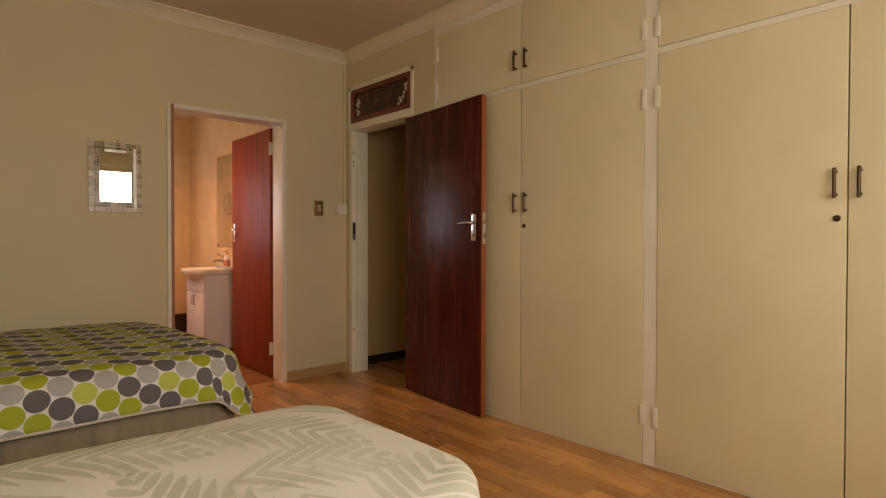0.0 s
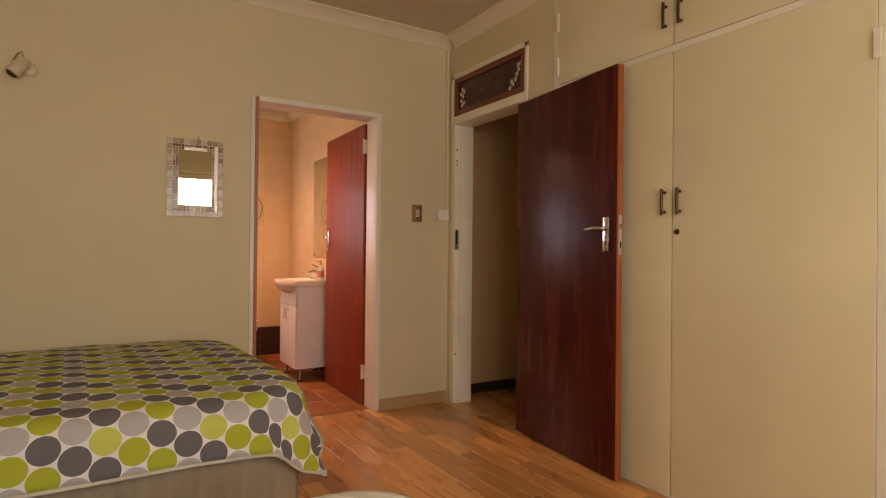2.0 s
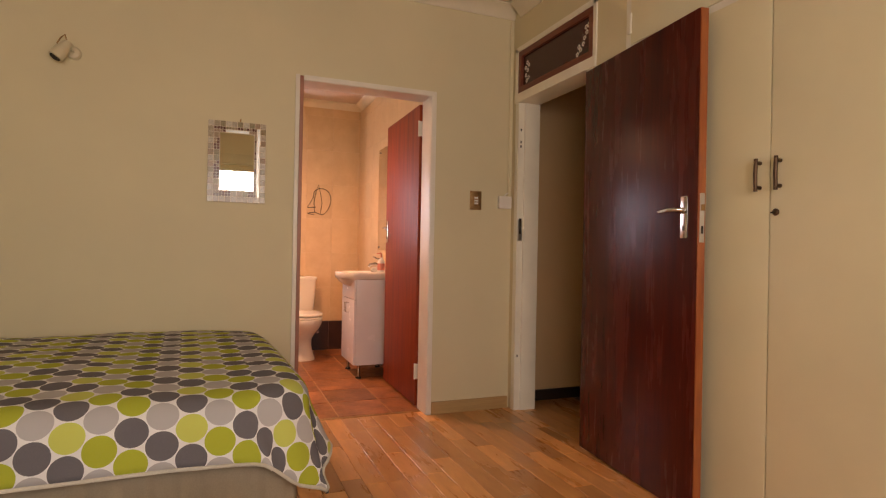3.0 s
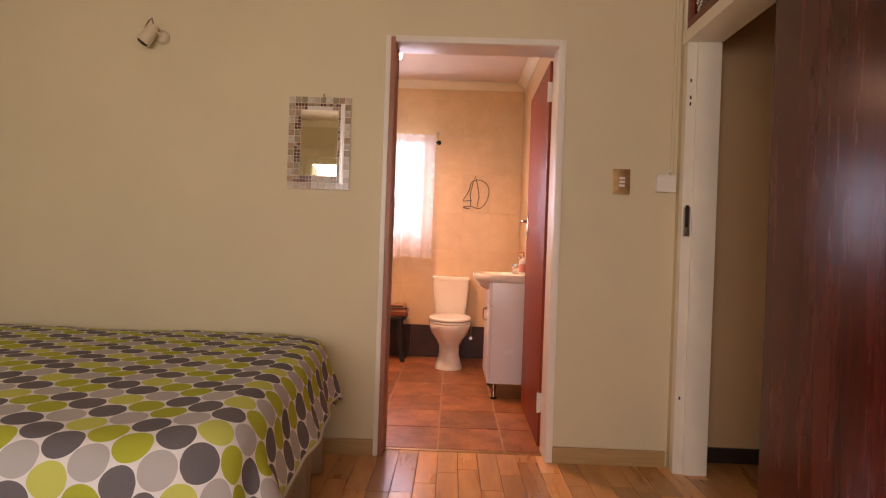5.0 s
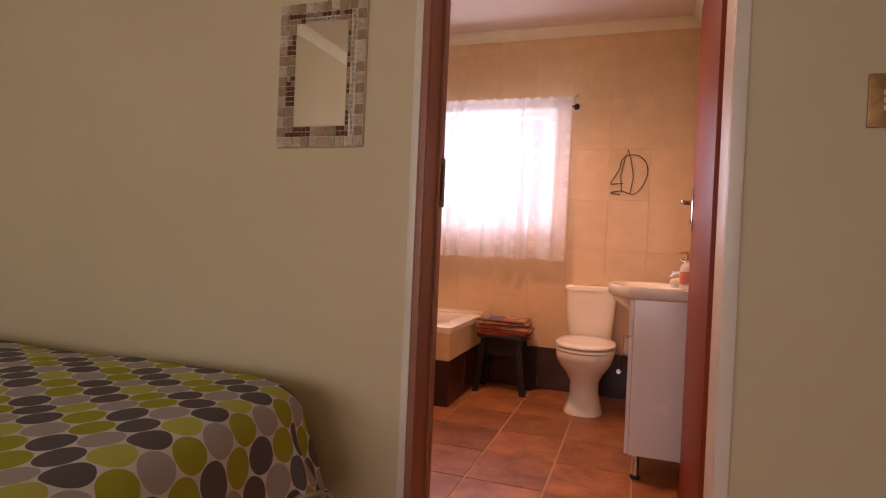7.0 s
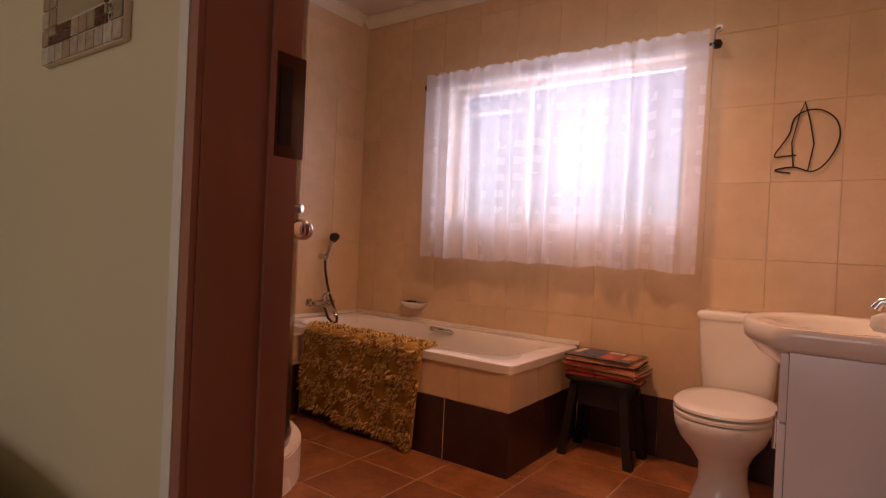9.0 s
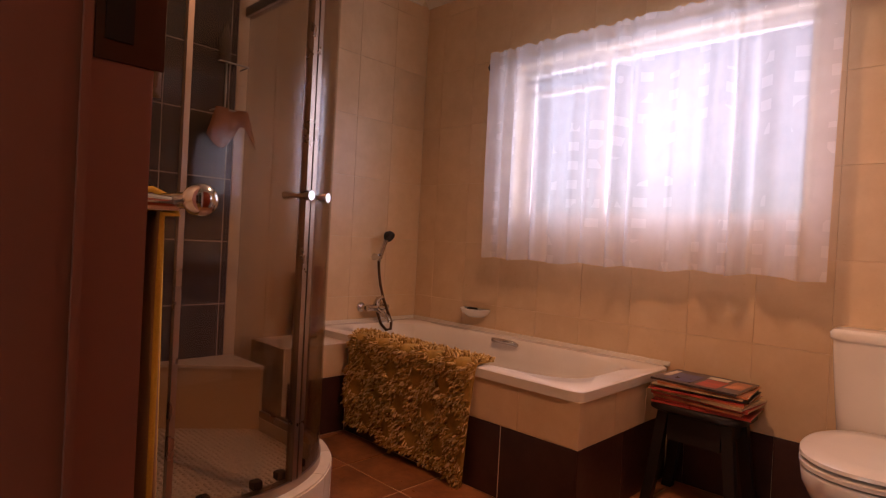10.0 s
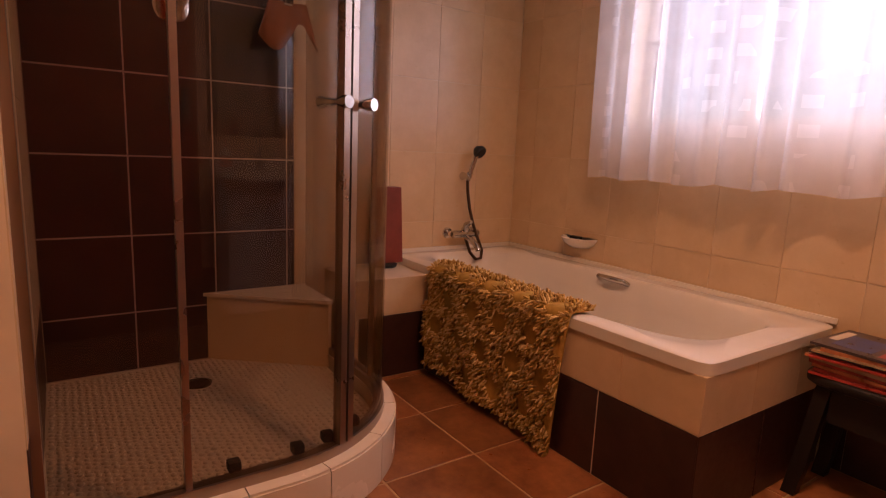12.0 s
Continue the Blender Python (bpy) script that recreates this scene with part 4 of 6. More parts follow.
for i in range(nx):
    for j in range(nz):
        x0, z0 = MX0 + i * cw, MZ0 + j * ch
        if 2 <= i <= 7 and 2 <= j <= 11:
            continue
        if (i == 8 and 1 <= j <= 12) or (j == 12 and 3 <= i <= 6):
            upright = i == 8
            for k in range(2):
                a0, b0 = (x0, z0 + k * ch / 2) if upright else (x0 + k * cw / 2, z0 + ch * 0.55)
                mosaic(a0, b0, cw * (0.36 if upright else 0.5), ch * (0.5 if upright else 0.45), random.choice(mos[1:4]), 0.001)
                c3 = (x0 + cw * (0.66 + 0.1 * math.sin(j * 1.3)), YN - 0.012, z0 + ch * (0.25 + 0.5 * k)) if upright else (x0 + cw * (0.25 + 0.5 * k), YN - 0.012, z0 + ch * 0.27)
                part("ring_bead", lathe([(0.0036, 0), (0.0074, 0), (0.0074, -0.0035), (0.0036, -0.0035), (0.0036, 0)], c3, "y", 14), M["steel"], mr, "small silver ring bead")
        elif 1 <= i <= 8 and 1 <= j <= 12 and random.random() < 0.55:
            for k in range(4):
                mosaic(x0 + (k % 2) * cw / 2, z0 + (k // 2) * ch / 2, cw / 2, ch / 2, random.choice(mos[2:4] + [mos[3]]), 0.0011)
        else:
            edge = i in (0, nx - 1) or j in (0, nz - 1)
            mosaic(x0, z0, cw, ch, random.choice([mos[0], mos[4], mos[1], mos[2], mos[5], mos[0]] if edge else mos[1:4] + [mos[5]]))


def spot(x, y, z, out, label, tilt):
    """A small cream spotlight on a wall rose; out: away from the wall."""
    ob = thing("wall_spotlight", (x, y, z), label, "wall lamp")
    o = Vector(out)
    c = Vector((x, y, z))
    ax = "y" if abs(o[1]) > 0.5 else "x"
    s = o[1] + o[0]
    part("rose", lathe([(0.034, 0), (0.034, 0.010 * s), (0.026, 0.020 * s), (0.010, 0.024 * s)], c, ax, 20), M["spotcream"], ob)
    e = c + o * 0.055 + Vector((-0.035, 0, 0.005))
    part("arm", tube([c + o * 0.02, c + o * 0.05 + Vector((-0.01, 0, 0.01)), e], 0.007, 8), M["spotcream"], ob)
    hd_ = tube([e + Vector((0.022, 0, 0.035)), e, e + Vector((-0.018, -0.006, -0.028)), e + Vector((-0.032, -0.010, -0.050))], [0.018, 0.030, 0.033, 0.034], 18)
    sh = part("shade", hd_, M["spotcream"], ob, "cream enamel can shade", 50)
    part("lamp_glass", tube([e + Vector((-0.033, -0.010, -0.0515)), e + Vector((-0.0335, -0.0104, -0.0525))], 0.026, 16), M["gap"], sh, "unlit lamp face")
    part("bracket", tube([e + Vector((-0.03, 0.0, 0.02)), e + Vector((-0.012, 0, 0.055)), e + Vector((0.004, 0, 0.07)), e + Vector((0.012, 0, 0.04))], 0.0035, 8), M["brass"], ob, "brass bracket")
    return ob


spot(0.325, YN, 2.018, (0, -1, 0), "small cream wall spotlight, switched off", 0)
spot(XB, 4.20, 2.09, (1, 0, 0), "small cream wall spotlight, switched off, above the bed", 0)
solid("conduit", tube([(2.838, YN - 0.009, 1.42), (2.838, YN - 0.009, 2.60)], 0.008, 8), M["wall"], "thin painted cable conduit in the corner", "conduit", smooth=60)
solid("conduit", tube([(XB + 0.009, 4.31, 1.19), (XB + 0.009, 4.31, 2.60)], 0.008, 8), M["wall"], "thin painted cable conduit", "conduit", smooth=60)
sw = thing("light_switch", (2.597, YN, 1.322), "brass light switch plate with three white rockers", "light switch")
part("plate", box(2.556, YN - 0.008, 1.322, 2.638, YN - 0.0005, 1.445, 0.002), M["brass"], sw, "worn brass plate")
for k in range(3):
    part("rocker", box(2.585, YN - 0.014, 1.358 + k * 0.018, 2.612, YN - 0.0085, 1.370 + k * 0.018, 0.002), M["plastic"], sw, "white rocker")
bx = thing("junction_box", (2.806, YN, 1.338), "white plastic junction box with a short cable", "junction box")
part("case", box(2.760, YN - 0.030, 1.338, 2.852, YN - 0.0005, 1.420, 0.005), M["plastic"], bx)
part("cable", tube([(2.80, YN - 0.012, 1.420), (2.82, YN - 0.012, 1.436), (2.836, YN - 0.012, 1.446)], 0.004, 8), M["plastic"], bx)

# coil of cord on the west wall by the corner
random.seed(8)
loops = [(XB + 0.02, 4.29, 1.19)]
for k in range(14):
    a, e = random.uniform(0.012, 0.034), 0.93 + random.uniform(0, 0.03)
    d = XB + 0.012 + 0.0022 * k
    loops += [(d, 4.285 + a * 0.5, 1.12), (d + 0.003, 4.283 + a, 1.03), (d, 4.283 + a * 0.8, e + 0.03), (d, 4.283, e), (d + 0.001, 4.283 - a * 0.8, e + 0.03), (d + 0.003, 4.283 - a, 1.03), (d + 0.001, 4.285 - a * 0.5, 1.12), (d + 0.001, 4.286, 1.15)]
tb = tube(loops, 0.0035, 6)
solid("cord_coil", tb, M["tassel"], "coiled beige cord hanging on the wall", "cord", smooth=60)

# ---- bedroom window ----


def curtain(name, x0, x1, z0, z1, y, folds, amp, mat, label, seed, gather=0.0, hem_wave=0.0):
    bm = bmesh.new()
    n, m = int(folds * 14), 26
    random.seed(seed)
    ph = [random.uniform(0, 6.28) for _ in range(6)]
    cols = []
    for i in range(n + 1):
        t = i / n
        col = []
        for j in range(m + 1):
            s = j / m
            a = 2 * math.pi * folds * (t + 0.012 * math.sin(7 * t * 6.28 + ph[0]) + 0.015 * math.sin(3 * t * 6.28 + ph[1]))
            am = amp * (0.22 + 0.78 * min(1, 2.2 * s)) * (0.75 + 0.45 * math.sin(3.3 * t * 6.28 + ph[2]))
            x = x0 + (x1 - x0) * t + gather * (0.5 - t) * (1 - s) + 0.006 * math.cos(a) * s
            yy = y + am * math.sin(a) + 0.006 * math.sin(2.3 * a + ph[3]) * s
            z = z1 + (z0 + hem_wave * math.sin(a * 0.5 + ph[4]) - z1) * s
            if j == 0:
                z += 0.006 * math.sin(a * 2 + ph[5])
            col.append(bm.verts.new((x, yy, z)))
        cols.append(col)
    for c0, c1 in zip(cols, cols[1:]):
        for j in range(m):
            bm.faces.new((c0[j], c1[j], c1[j + 1], c0[j + 1]))
    return solid(name, bm, mat, label, "curtain", smooth=180)


wf = thing("window_1", (1.2, YS - 0.1, 0.92), "wide white-framed bedroom window", "window", kind="structure")
for wx in (-0.12, 0.74, 1.60, 2.475):
    part("window_frame", box(wx, YS - 0.14, 0.92, wx + 0.045, YS - 0.09, 2.12, 0.004), M["white"], wf)
for wz in (0.92, 2.075):
    part("window_frame", box(-0.075, YS - 0.135, wz, 2.475, YS - 0.095, wz + 0.045, 0.004), M["white"], wf)
part("window_sill", box(-0.16, YS - 0.02, 0.875, 2.56, YS + 0.05, 0.918, 0.004), M["white"], wf)
for a in (-0.075, 0.785, 1.645):
    pn = part("pane", box(a, YS - 0.118, 0.965, a + 0.83, YS - 0.113, 2.075), M["pane"], wf)
    pn.visible_shadow = False
curtain("lace_curtain", -0.10, 2.50, 0.93, 2.11, YS - 0.03, 26, 0.012, M["lace"], "white lace curtain across the bedroom window", 3)
curtain("drape", -0.50, -0.08, 0.35, 2.20, YS + 0.08, 5, 0.03, M["drape"], "cream drape drawn to the side of the window", 4)
curtain("drape", 2.45, 2.80, 0.35, 2.20, YS + 0.08, 5, 0.03, M["drape"], "cream drape drawn to the side of the window", 6)
solid("pelmet", box(-0.55, YS + 0.002, 2.18, 2.82, YS + 0.14, 2.32, 0.006), M["drape"], "cream fabric pelmet above the window", "pelmet")

ORIGIN[0] = BATH_FRAME
# ---- bathroom: window and curtain ----
w2 = thing("window_2", (0.80, NW + 0.1, 1.145), "white steel bathroom window with burglar bars", "window", kind="structure")
for wx in (0.09, 0.57, 1.48):
    part("window_frame", box(wx, NW + 0.09, 1.145, wx + 0.04, NW + 0.13, 1.995, 0.003), M["white"], w2)
for wz in (1.145, 1.955):
    part("window_frame", box(0.13, NW + 0.092, wz, 1.48, NW + 0.128, wz + 0.04, 0.003), M["white"], w2)
part("window_frame", box(0.13, NW + 0.092, 1.835, 0.57, NW + 0.128, 1.862, 0.003), M["white"], w2)
for k in range(5):
    part("burglar_bar", tube([(0.165 + k * 0.09, NW + 0.06, 1.16), (0.165 + k * 0.09, NW + 0.06, 1.985)], 0.005, 8), M["blackm"], w2, "thin iron burglar bar")
for bz in (1.50, 1.90):
    part("burglar_bar", box(0.092, NW + 0.050, bz, 0.575, NW + 0.055, bz + 0.014), M["blackm"], w2, "flat iron burglar bar")
part("pane", box(0.13, NW + 0.108, 1.185, 1.48, NW + 0.112, 1.955), M["pane"], w2).visible_shadow = False
part("window_sill", box(0.092, NW - 0.008, 1.12, 1.518, NW + 0.088, 1.148, 0.003), M["kerb"], w2)
curtain("window_curtain", 0.015, 1.612, 0.925, 2.045, 6.682, 12, 0.046, M["curtain"], "white sheer cotton curtain gathered on a rod over the bath", 12, gather=-0.03, hem_wave=0.008)
rd = thing("curtain_rod", (0.8, 6.70, 1.975), "thin dark curtain rod with ball finials on brackets", "curtain rod")
part("rod", tube([(0.0, 6.715, 1.985), (1.64, 6.715, 1.985)], 0.007, 10), M["blackm"], rd)
for fx, s in ((0.0, -1), (1.64, 1)):
    part("finial", lathe([(0.0, -0.022), (0.016, -0.017), (0.023, 0), (0.016, 0.017), (0.0, 0.022)], (fx + s * 0.012, 6.712, 1.980), "z", 16), M["blackm"], rd, "dark ball finial")
    bk = part("bracket", tube([(fx, 6.70, 1.99), (fx, 6.72, 2.05), (fx, NT - 0.004, 2.09)], 0.006, 8), M["steel"], rd, "steel bracket")
    part("bracket_plate", lathe([(0.018, 0), (0.016, -0.006)], (fx, NT, 2.09), "y", 14), M["steel"], bk)

# ---- bathroom: bath ----
bath = thing("bathtub", (0.19, 6.43, 0), "white acrylic bath with a chrome grip, built into tiles", "bathtub")
TX0, TX1, TY0, TY1, TZ = BW + 0.005, 1.030, 6.048, NT - 0.002, 0.497
cx, cy, ha, hb2 = (TX0 + TX1) / 2, (TY0 + TY1) / 2, (TX1 - TX0) / 2, (TY1 - TY0) / 2
n = 96
rings = [superellipse(cx, cy, 0.456, ha, hb2, n, 26), superellipse(cx, cy, TZ - 0.006, ha, hb2, n, 26), superellipse(cx, cy, TZ, ha - 0.007, hb2 - 0.007, n, 22),
         superellipse(cx - 0.01, cy - 0.005, TZ, ha - 0.085, hb2 - 0.075, n, 4.5), superellipse(cx - 0.01, cy - 0.005, TZ - 0.012, ha - 0.098, hb2 - 0.086, n, 4.2), superellipse(cx - 0.02, cy - 0.005, TZ - 0.10, ha - 0.125, hb2 - 0.105, n, 3.8),
         superellipse(cx - 0.04, cy, TZ - 0.28, ha - 0.19, hb2 - 0.13, n, 3.4), superellipse(cx - 0.05, cy, TZ - 0.36, ha - 0.24, hb2 - 0.16, n, 3.2), superellipse(cx - 0.05, cy, TZ - 0.385, ha - 0.34, hb2 - 0.22, n, 3)]
part("tub", loft(rings, cap0=False), M["acryl"], bath, "", 40)
gr = part("grip", tube([(0.10, 6.715, 0.470), (0.11, 6.695, 0.482), (0.18, 6.688, 0.484), (0.25, 6.695, 0.482), (0.26, 6.715, 0.470)], [0.010, 0.012, 0.013, 0.012, 0.010], 10), M["chrome"], bath, "chrome grip", 60)
part("upstand", box(TX0, TY1 - 0.012, TZ - 0.001, TX1 - 0.002, TY1, TZ + 0.020, 0.004), M["acryl"], bath, "sealed back edge")
part("upstand", box(TX0, TY0 + 0.02, TZ - 0.001, TX0 + 0.012, TY1 - 0.0125, TZ + 0.020, 0.004), M["acryl"], bath)
pan = solid("bath_panel", box(-0.328, 6.057, 0, 1.023, 6.105, 0.455), M["grout2"], "tiled panel along the side of the bath", "bath panel", kind="structure", smooth=None)
pan2 = solid("bath_panel_end", box(0.97, 6.1055, 0, 1.023, NT - 0.002, 0.455), M["grout2"], "tiled panel at the end of the bath", "bath panel", kind="structure", smooth=None)
ledge = solid("bath_ledge", box(BW + 0.004, 5.69, 0, -0.330, 6.056, 0.452), M["grout2"], "tiled ledge between the bath and the shower", "ledge", kind="structure", smooth=None)

# mixer tap with hand shower on the west wall
XT = BW + 0.003
mx = thing("bath_mixer", (XT, 6.45, 0.58), "chrome bath mixer with a hose to a hand shower", "bath mixer")
part("body", tube([(XT + 0.06, 6.37, 0.585), (XT + 0.06, 6.53, 0.585)], 0.020, 14), M["chrome"], mx)
for ty in (6.375, 6.525):
    part("inlet", tube([(XT, ty, 0.585), (XT + 0.008, ty, 0.585), (XT + 0.009, ty, 0.585), (XT + 0.05, ty, 0.585)], [0.030, 0.028, 0.014, 0.014], 14), M["chrome"], mx)
part("handle", tube([(XT + 0.06, 6.45, 0.600), (XT + 0.07, 6.45, 0.635), (XT + 0.11, 6.45, 0.655)], [0.022, 0.016, 0.009], 12), M["chrome"], mx, "chrome lever", 60)
part("spout", tube([(XT + 0.065, 6.45, 0.575), (XT + 0.12, 6.45, 0.560), (XT + 0.17, 6.45, 0.535), (XT + 0.18, 6.45, 0.515)], [0.017, 0.016, 0.015, 0.015], 14), M["chrome"], mx, "chrome spout", 60)
hose = [(XT + 0.048, 6.458, 0.864), (XT + 0.050, 6.462, 0.80), (XT + 0.056, 6.474, 0.72), (XT + 0.066, 6.492, 0.64), (XT + 0.085, 6.516, 0.56), (XT + 0.105, 6.532, 0.50), (XT + 0.115, 6.520, 0.46), (XT + 0.110, 6.490, 0.455), (XT + 0.090, 6.465, 0.49), (XT + 0.070, 6.455, 0.545), (XT + 0.062, 6.45, 0.57)]
part("hose", tube(hose, 0.0085, 8), M["bronze"], mx, "ribbed steel hose", 60)
hs = thing("hand_shower", (XT, 6.46, 0.86), "chrome hand shower resting in a wall hook", "hand shower")
part("hook", tube([(XT, 6.46, 0.885), (XT + 0.035, 6.46, 0.885), (XT + 0.055, 6.462, 0.892)], [0.022, 0.014, 0.018], 12), M["chrome"], hs)
part("handle", tube([(XT + 0.048, 6.460, 0.862), (XT + 0.058, 6.475, 0.93), (XT + 0.066, 6.492, 0.995)], [0.010, 0.012, 0.013], 12), M["chrome"], hs, "", 60)
part("head", tube([(XT + 0.050, 6.500, 1.028), (XT + 0.066, 6.505, 1.018), (XT + 0.080, 6.510, 1.008), (XT + 0.084, 6.511, 1.005)], [0.018, 0.034, 0.036, 0.032], 18), M["rubber"], hs, "dark spray face", 50)
dish = thing("soap_dish", (-0.117, NT, 0.575), "white ceramic wall soap dish with a dark soap", "soap dish")
rr = [[(-0.117 + a * math.cos(t), NT - 0.002 - b3 * abs(math.sin(t)), z) for t in [math.pi * k / 20 for k in range(21)]] for a, b3, z in ((0.055, 0.05, 0.572), (0.085, 0.078, 0.592), (0.105, 0.092, 0.618), (0.100, 0.086, 0.622), (0.085, 0.070, 0.606), (0.03, 0.02, 0.600))]
part("dish", loft(rr), M["ceramic"], dish, "", 40)
part("soap", box(-0.145, NT - 0.06, 0.603, -0.085, NT - 0.025, 0.628, 0.010, 3), M["blackm"], dish, "dark soap bar")

# shaggy mat over the bath edge
RX0, RX1 = -0.275, 0.565
mat_t = thing("bath_mat", (0.07, 6.05, 0.10), "mustard shaggy chenille bath mat hung over the bath edge", "bath mat")


def mat_at(u, v):
    """A point of the mat: u along the bath, v down from the inner edge."""
    u2 = u - 0.10 * v * max(0.0, u)
    r = 0.016
    yo, zt = TY0 - 0.012, TZ + 0.010
    if v < 0.09:
        return Vector((u2, yo + r + 0.09 - v, zt)), Vector((0, 0, 1))
    e = v - 0.09
    if e < r * math.pi / 2:
        a = e / r
        return Vector((u2, yo + r - r * math.sin(a), zt - r + r * math.cos(a))), Vector((0, -math.sin(a), math.cos(a)))
    q = e - r * math.pi / 2
    bulge = 0.012 * math.sin(u * 14) * min(1, q * 5)
    return Vector((u2, yo - bulge - 0.02 * q, zt - r - q)), Vector((0, -1, 0))


def mat_len(u):
    return 0.53 + 0.06 * (u - RX0) / (RX1 - RX0) + 0.008 * math.sin(u * 25)


bm = bmesh.new()
nu, nv = 40, 30
g = [[bm.verts.new(mat_at(RX0 + (RX1 - RX0) * i / nu, mat_len(RX0 + (RX1 - RX0) * i / nu) * j / nv)[0]) for j in range(nv + 1)] for i in range(nu + 1)]
for i in range(nu):
    for j in range(nv):
        bm.faces.new((g[i][j], g[i][j + 1], g[i + 1][j + 1], g[i + 1][j]))
mb = part("backing", bm, M["shag"], mat_t, "woven backing", 180)
sd = mb.modifiers.new("thickness", "SOLIDIFY")
sd.thickness, sd.offset = 0.006, 1
random.seed(31)
vs, fs = [], []
count = 0
dimples = []
for i in range(6):
    for j in range(4):
        dimples.append((RX0 + 0.075 + i * 0.172 - (0.086 if j % 2 else 0), 0.075 + j * 0.135))
while count < 6500:
    u, v = random.uniform(RX0, RX1), random.uniform(0.0, 1.0)
    v *= mat_len(u)
    near = min(math.hypot(u - a, v - c) for a, c in dimples)
    count += 1
    if near < 0.046:
        continue
    ln = random.uniform(0.020, 0.033)
    p, nrm = mat_at(u, v)
    d = (nrm + Vector((random.uniform(-0.7, 0.7), random.uniform(-0.4, 0.4), random.uniform(-0.9, 0.5)))).normalized()
    side = d.orthogonal().normalized()
    w = d.cross(side)
    b0 = len(vs)
    for h, rad in ((0.0, 0.0036), (0.65, 0.0040), (1.0, 0.0024)):
        q = p + nrm * 0.004 + d * ln * h + Vector((0, 0, -0.006 * h * h))
        for k in range(4):
            a = k * math.pi / 2
            vs.append(q + (side * math.cos(a) + w * math.sin(a)) * rad)
    for s in range(2):
        for k in range(4):
            fs.append((b0 + s * 4 + k, b0 + s * 4 + (k + 1) % 4, b0 + s * 4 + 4 + (k + 1) % 4, b0 + s * 4 + 4 + k))
    fs.append((b0 + 8, b0 + 9, b0 + 10, b0 + 11))
me = bpy.data.meshes.new("shag")
me.from_pydata([tuple(x - BASE[mat_t.name]) for x in vs], [], fs)
me.materials.append(M["pile"])
me.shade_smooth()
pile = new("shag", me)
pile.parent = mat_t
tagged(pile, "thick chenille pile with round hollows", kind="stuff")

# dark red upright box on the ledge
rb = thing("red_stand", (-0.55, 5.95, 0.458), "dark red tapered upright box on a black foot, on the ledge", "ornament")
part("foot", lathe([(0.055, 0), (0.060, 0.012), (0.045, 0.022)], (-0.55, 5.95, 0.458), "z", 20), M["rubber"], rb)
part("body", loft([[(-0.55 + sx * a, 5.95 + sy * b3, z) for sx, sy in ((-1, -1), (1, -1), (1, 1), (-1, 1))] for z, a, b3 in ((0.480, 0.035, 0.078), (0.835, 0.030, 0.062))]), M["redbook"], rb)

# ---- bathroom: shower ----
CX, CY = -0.03, 5.135


def quad_path(r, n=28, y_start=4.604, x_end=BW + 0.005):
    """The shower's line: straight along y, a quarter turn, straight along x; with outward normals."""
    pts = []
    for k in range(10):
        pts.append((CX + r, y_start + (CY - y_start) * k / 10, 1, 0))
    for k in range(n + 1):
        a = math.pi / 2 * k / n
        pts.append((CX + r * math.cos(a), CY + r * math.sin(a), math.cos(a), math.sin(a)))
    for k in range(1, 11):
        pts.append((CX + (x_end - CX) * k / 10, CY + r, 0, 1))
    return pts


def along(r, a0, a1, n):
    """Stretch of the shower's line by length fractions, in points."""
    p = quad_path(r, 60)
    ls = [0.0]
    for q, s in zip(p, p[1:]):
        ls.append(ls[-1] + math.hypot(s[0] - q[0], s[1] - q[1]))
    out = []
    for k in range(n + 1):
        d = ls[-1] * (a0 + (a1 - a0) * k / n)
        i = max(i for i in range(len(ls)) if ls[i] <= d + 1e-9)
        i = min(i, len(p) - 2)
        f = (d - ls[i]) / (ls[i + 1] - ls[i])
        out.append(tuple(x + (y - x) * f for x, y in zip(p[i], p[i + 1])))
    return out


def strip(line, o0, o1, z0, z1, bm=None):
    """A bar of box section along a line; o0, o1: inner and outer offset."""
    rings = [[(x + nx * o0, y + ny * o0, z0), (x + nx * o1, y + ny * o1, z0), (x + nx * o1, y + ny * o1, z1), (x + nx * o0, y + ny * o0, z1)] for x, y, nx, ny in line]
    return loft(rings, bm)


kerb = thing("shower_kerb", (0.2, 5.4, 0), "curved cream tiled kerb round the shower floor", "shower kerb", kind="structure")
part("kerb_core", strip(quad_path(0.480), -0.035, 0.030, 0, 0.142), M["kerb"], kerb, "", 30)
NK = 9
for k in range(NK):
    ln = along(0.480, k / NK + 0.0008, (k + 1) / NK - 0.0008, 8)
    part("kerb_tile", strip(ln, 0.0305, 0.040, 0.002, 0.146), M["kerb"], kerb, "", 30)
    part("kerb_tile", strip(ln, -0.042, 0.036, 0.1465, 0.154), M["kerb"], kerb, "", 30)
outline = [(x, y) for x, y, _, _ in quad_path(0.437)] + [(BW + 0.005, 4.604)]
tray = solid("shower_floor", prism(outline, "z", 0.0, 0.098), M["grout"], "beige pebble mosaic shower floor", "shower floor", kind="structure", smooth=None)
random.seed(40)
vs, fs = [], []
